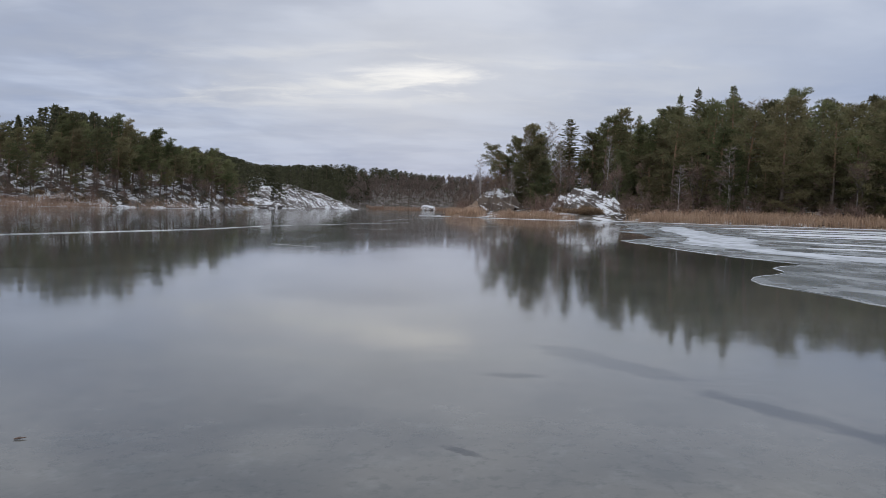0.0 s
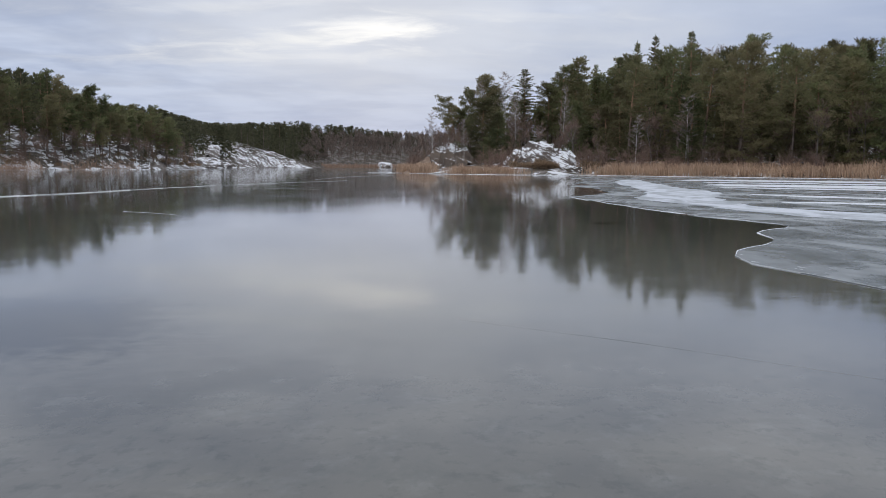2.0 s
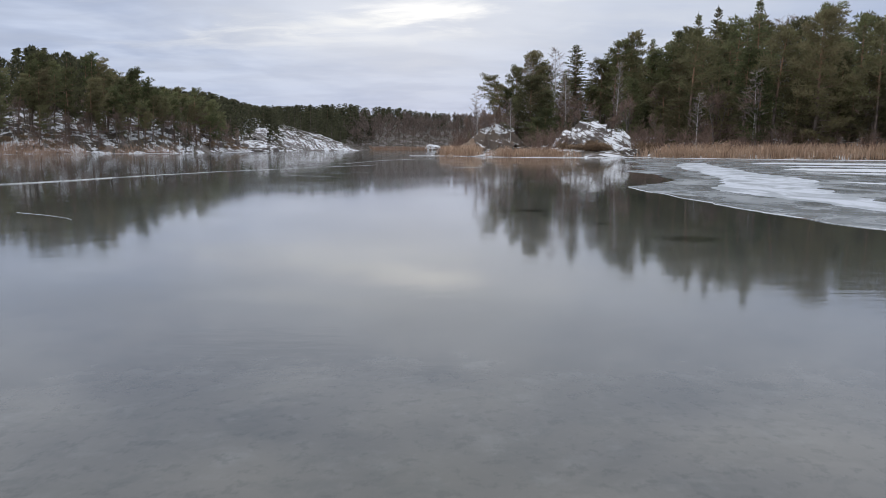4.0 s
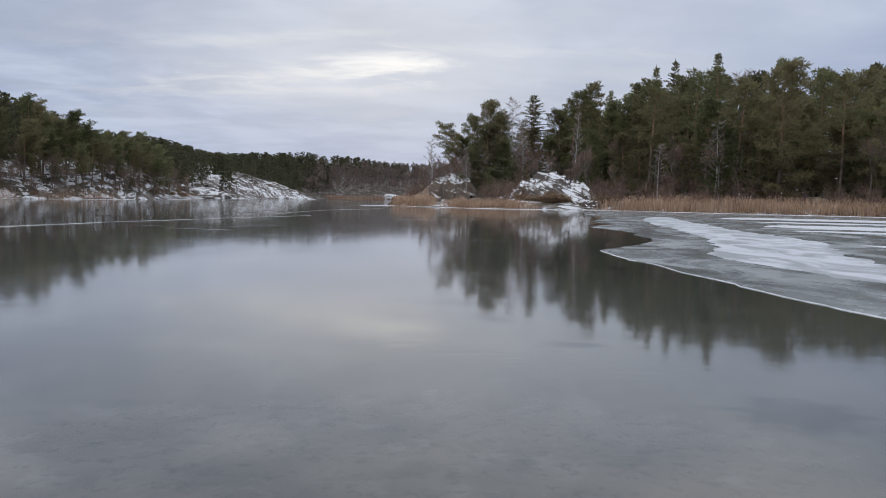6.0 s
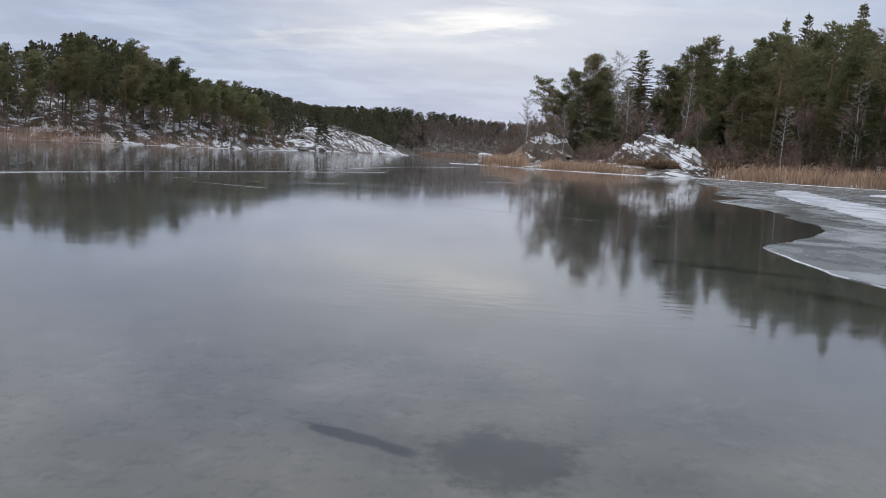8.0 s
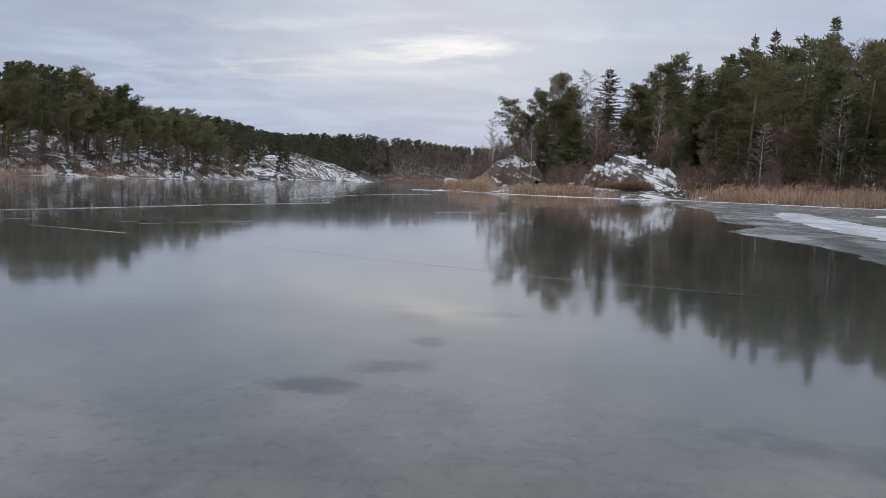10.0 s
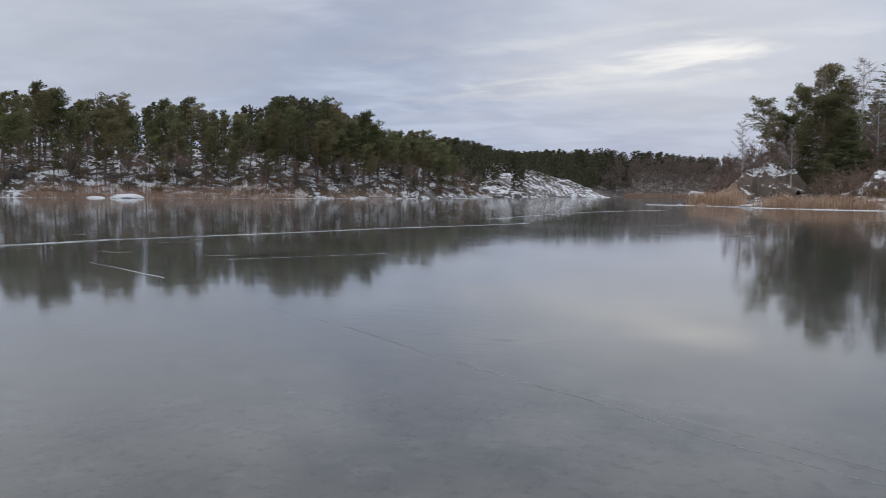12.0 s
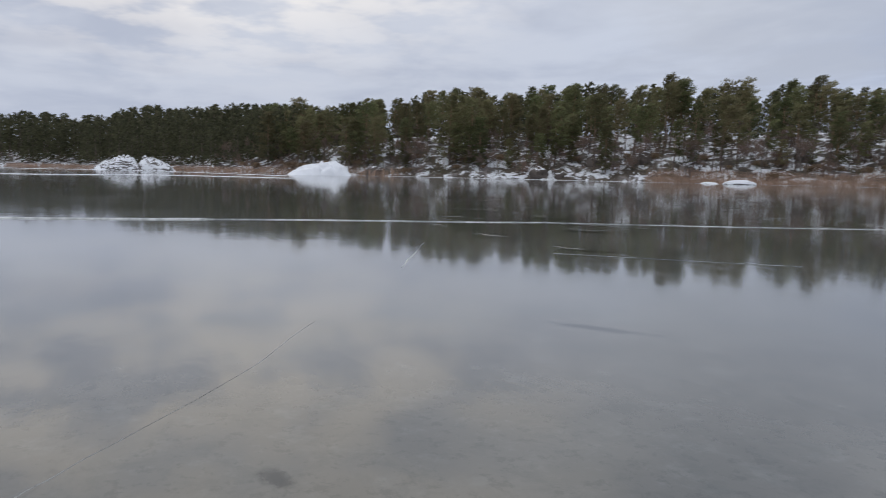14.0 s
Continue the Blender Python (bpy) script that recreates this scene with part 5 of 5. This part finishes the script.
for x, y, h, w in ((29.6, 126.6, 1.4, 2.6), (30.6, 126.4, 1.1, 2.4), (32.6, 133.0, 3.0, 1.3), (20.6, 141, 3.6, 1.2), (16.0, 143.6, 2.6, 1.5), (18.8, 141.0, 2.4, 1.6)):
    rand_tree(YOUNG, x, y, height=h, width=w)
headland(-82, 383, 27, 38, 8.6, 10, 41, SLAB, HEADLAND)
ledges(-90.4, 362, 3.2, 3.6, 11.8, 10, SLAB, "grey granite knob above the shore", 0, 2.6)
boulder("rock_outcrop", -90, 352, 10, 5, 4.6, 18, SLAB, HEADLAND, z=0, rough=0.36, block=False)
boulder("rock_outcrop", -84, 325, 9, 5, 3.6, 19, SLAB, HEADLAND, z=0, rough=0.36, block=False)
headland(-162, 82.6, -98, 11.0, 3.5, 5.0, 11, DOME, CAPPED, 1.4)
headland(-225, 35.0, -90, 9.5, 4.4, 5.0, 12, TWIN, CAPPED, 1.4)
headland(-226, 40.0, 84, 8.0, 4.2, 5.0, 13, TWIN, CAPPED, 1.4)
boulder("rock_outcrop", -108.6, 153.8, 3.2, 1.5, 1.0, 14, DOME, "low flat snow-capped rock at the shore", z=0, rough=0.12, turn=45, block=False)
boulder("rock_outcrop", -112.6, 149.6, 1.8, 0.9, 0.5, 29, DOME, "low flat snow-capped rock at the shore", z=0, rough=0.12, turn=45, block=False)
boulder("rock_outcrop", -11, 524, 5.5, 4, 3.8, 15, DOME, "small snowy rock on the far shore", z=0)
for i, (x, y) in enumerate(scatter(24, (-240, -60, 60, 345), lambda x, y: 1 < depth(x, y) < 16 and math.degrees(math.atan2(-(x - 6), y - 43)) < 86, 4, 51)):
    s = rng.uniform(0.7, 1.9)
    boulder("boulder", x, y, s * 1.3, s, s * 1.2, 60 + i, ROCK, "snow-dusted granite boulder on the wooded slope", steps=3, turn=rng.uniform(0, 180), ledge=0.2)


# ---- reeds ----
def reed_bed(name, places, low, high, seed, label, width=0.05, material=None):
    r = random.Random(seed)
    verts, faces = [], []
    for x, y in places:
        h = r.uniform(low, high) * (0.5 + 0.5 * min(1.0, (r.random() + 0.35) * 1.2)) * (1.05 + 0.25 * noise.noise(Vector((x * 0.12, y * 0.12, seed))))
        a = r.uniform(0, math.tau)
        w = width * r.uniform(0.6, 1.4)
        lx, ly = r.gauss(0, 0.13) * h, r.gauss(0, 0.13) * h
        z = max(0.0, ground_at(x, y)) - 0.05
        dx, dy = math.cos(a) * w / 2, math.sin(a) * w / 2
        i = len(verts)
        verts += [(x - dx, y - dy, z), (x + dx, y + dy, z), (x + lx * 0.6 + dx * 0.8, y + ly * 0.6 + dy * 0.8, z + h * 0.7), (x + lx * 0.6 - dx * 0.8, y + ly * 0.6 - dy * 0.8, z + h * 0.7),
                  (x + lx * 1.2 + dx * 1.6, y + ly * 1.2 + dy * 1.6, z + h * 0.86), (x + lx * 1.5, y + ly * 1.5, z + h)]
        faces += [(i, i + 1, i + 2, i + 3), (i + 3, i + 2, i + 4, i + 5)]
    return tagged(link(name, verts, faces, material or REED), label, "reeds", kind="stuff")


def along(points, count, out, inn, seed):
    """Places in a belt along a shoreline, ragged at both edges."""
    r = random.Random(seed)
    line = curve_points(points, 1.0)
    res = []
    for _ in range(count):
        i = r.randrange(len(line) - 1)
        fade = min(1.0, (i + 1) / 6, (len(line) - i) / 6)
        if r.random() > fade ** 1.5:
            continue
        a, b = line[i], line[i + 1]
        way = (b - a).normalized()
        n = Vector((-way.y, way.x))
        q = a + (b - a) * r.random()
        edge = 1.3 * noise.noise(Vector((q.x * 0.15, q.y * 0.15, seed)))
        d = r.uniform(-out + edge, inn + edge)
        res.append((q.x + n.x * d, q.y + n.y * d))
    return res


reed_bed("reed_bed", along([(132, 20), (100, 56), (80, 76), (66, 91), (56, 101), (48, 109), (40, 117), (34.5, 124), (31.5, 126.5)], 26000, 5.5, 1.2, 61), 0.95, 1.75, 62, "belt of dry golden-brown reeds along the shore")
reed_bed("reed_bed", along([(23.4, 124), (20, 124.5), (14, 128.5), (8.5, 135.5)], 3400, 2.5, 0.8, 63), 0.6, 1.3, 64, "dry golden-brown reeds round the islet")
reed_bed("reed_bed", along([(8, 137), (6, 142), (3.5, 149), (1, 156)], 2600, 1.5, 1.5, 65), 0.9, 1.9, 66, "dry golden-brown reeds round the islet")
reed_bed("reed_bed", along([(-85, 186), (-92, 179), (-100, 170), (-108, 160), (-116, 151), (-124, 142)], 8500, 3.5, 2.5, 67), 0.65, 1.35, 68, "broad low brown reeds at the wooded shore", material=BROWNREED)
reed_bed("reed_bed", along([(30, 500), (0, 522), (-30, 522), (-55, 508)], 3000, 2.0, 4.0, 69), 1.5, 3.0, 70, "dry brown reeds along the far shore", 0.12, BROWNREED)
reed_bed("reed_bed", along([(-70, 208), (-75, 199), (-83, 188.5)], 900, 2.0, 2.0, 71), 0.6, 1.4, 72, "low dry brown reeds at the wooded shore", material=BROWNREED)
reed_bed("reed_bed", along([(-160, 100), (-170, 87), (-197, 67), (-238, 46), (-262, 27), (-318, -11)], 4500, 2.0, 4.0, 73), 0.7, 1.8, 74, "low dry brown reeds at the wooded shore", 0.09, BROWNREED)


# ---- snow lying along the foot of the shore ----
def shore_snow(points, width, seed):
    line = curve_points(points, 1.0)
    verts, faces = [], []
    for i, p in enumerate(line):
        a, b = line[max(i - 1, 0)], line[min(i + 1, len(line) - 1)]
        way = (b - a).normalized()
        n = Vector((way.y, -way.x))
        q = Vector((p.x * 0.21, p.y * 0.21, seed))
        w = width * max(0.02, 0.35 + 1.5 * noise.noise(q))
        c = p + n * 0.5 * noise.noise(q * 2.3)
        for s, h in ((0, 0.06), (0.55, 0.045), (1.0, 0.004)):
            verts.append((c.x + n.x * w * s, c.y + n.y * w * s, h))
    for i in range(len(line) - 1):
        for k in range(2):
            faces.append((i * 3 + k, i * 3 + k + 1, i * 3 + k + 4, i * 3 + k + 3))
    return tagged(link("shore_snow", verts, faces, SNOW), "strip of white snow along the icy shoreline", "snow", kind="structure")


shore_snow([(132, 23), (98, 54.5), (77.5, 74), (63.5, 89), (53.5, 99), (45.5, 107), (38, 114.5), (33, 120.5)][::-1], 1.0, 1)
shore_snow([(34, 124), (30, 126.3), (26, 123.4), (20, 123.4), (13.5, 127.5), (7.5, 135), (2, 149), (-1.5, 161)][::-1], 0.3, 2)
shore_snow([(-66, 223), (-71, 203), (-82, 188), (-94, 175), (-107, 160), (-116, 149), (-132, 132), (-152, 109), (-169, 86), (-196, 66), (-237, 45), (-261, 26), (-317, -12)][::-1], 0.7, 3)
shore_snow([(-48, 402), (-65, 384), (-85, 352), (-83, 325), (-72, 270), (-65, 225)][::-1], 2.0, 4)


# ---- small things lying on the ice ----
def stick(x, y, length, turn, seed):
    r = random.Random(seed)
    wood = Wood()
    pts = [Vector((length * (t - 0.5), 0.03 * length * math.sin(5 * t + seed), 0.006 + 0.004 * t)) for t in (0, 0.3, 0.6, 1)]
    wood.limb(pts, [0.005, 0.006, 0.005, 0.002], 5)
    wood.limb([pts[1], pts[1] + Vector((length * 0.16, length * 0.12, 0.01))], [0.004, 0.0015], 4)
    ob = link("fallen_twig", wood.v, wood.f, TWIG)
    ob.matrix_world = pose(x, y, 0, 0, 0, turn)
    return tagged(ob, "small dark twig frozen onto the ice", "twig")


stick(-2.63, 4.45, 0.07, 25, 1)
stick(10.5, 26.9, 0.5, -40, 2)
stick(10.4, 26.5, 0.2, 60, 3)
shore_snow([(-300, -14), (-227, 3), (-205, 40), (-129, 68)], 3.0, 6)
shore_snow([(-180, 10), (-103, 25), (-112, 46), (-98, 63)], 1.4, 7)
shore_snow([(-5, 149.5), (-1.5, 148), (1.5, 147.5)], 1.0, 8)
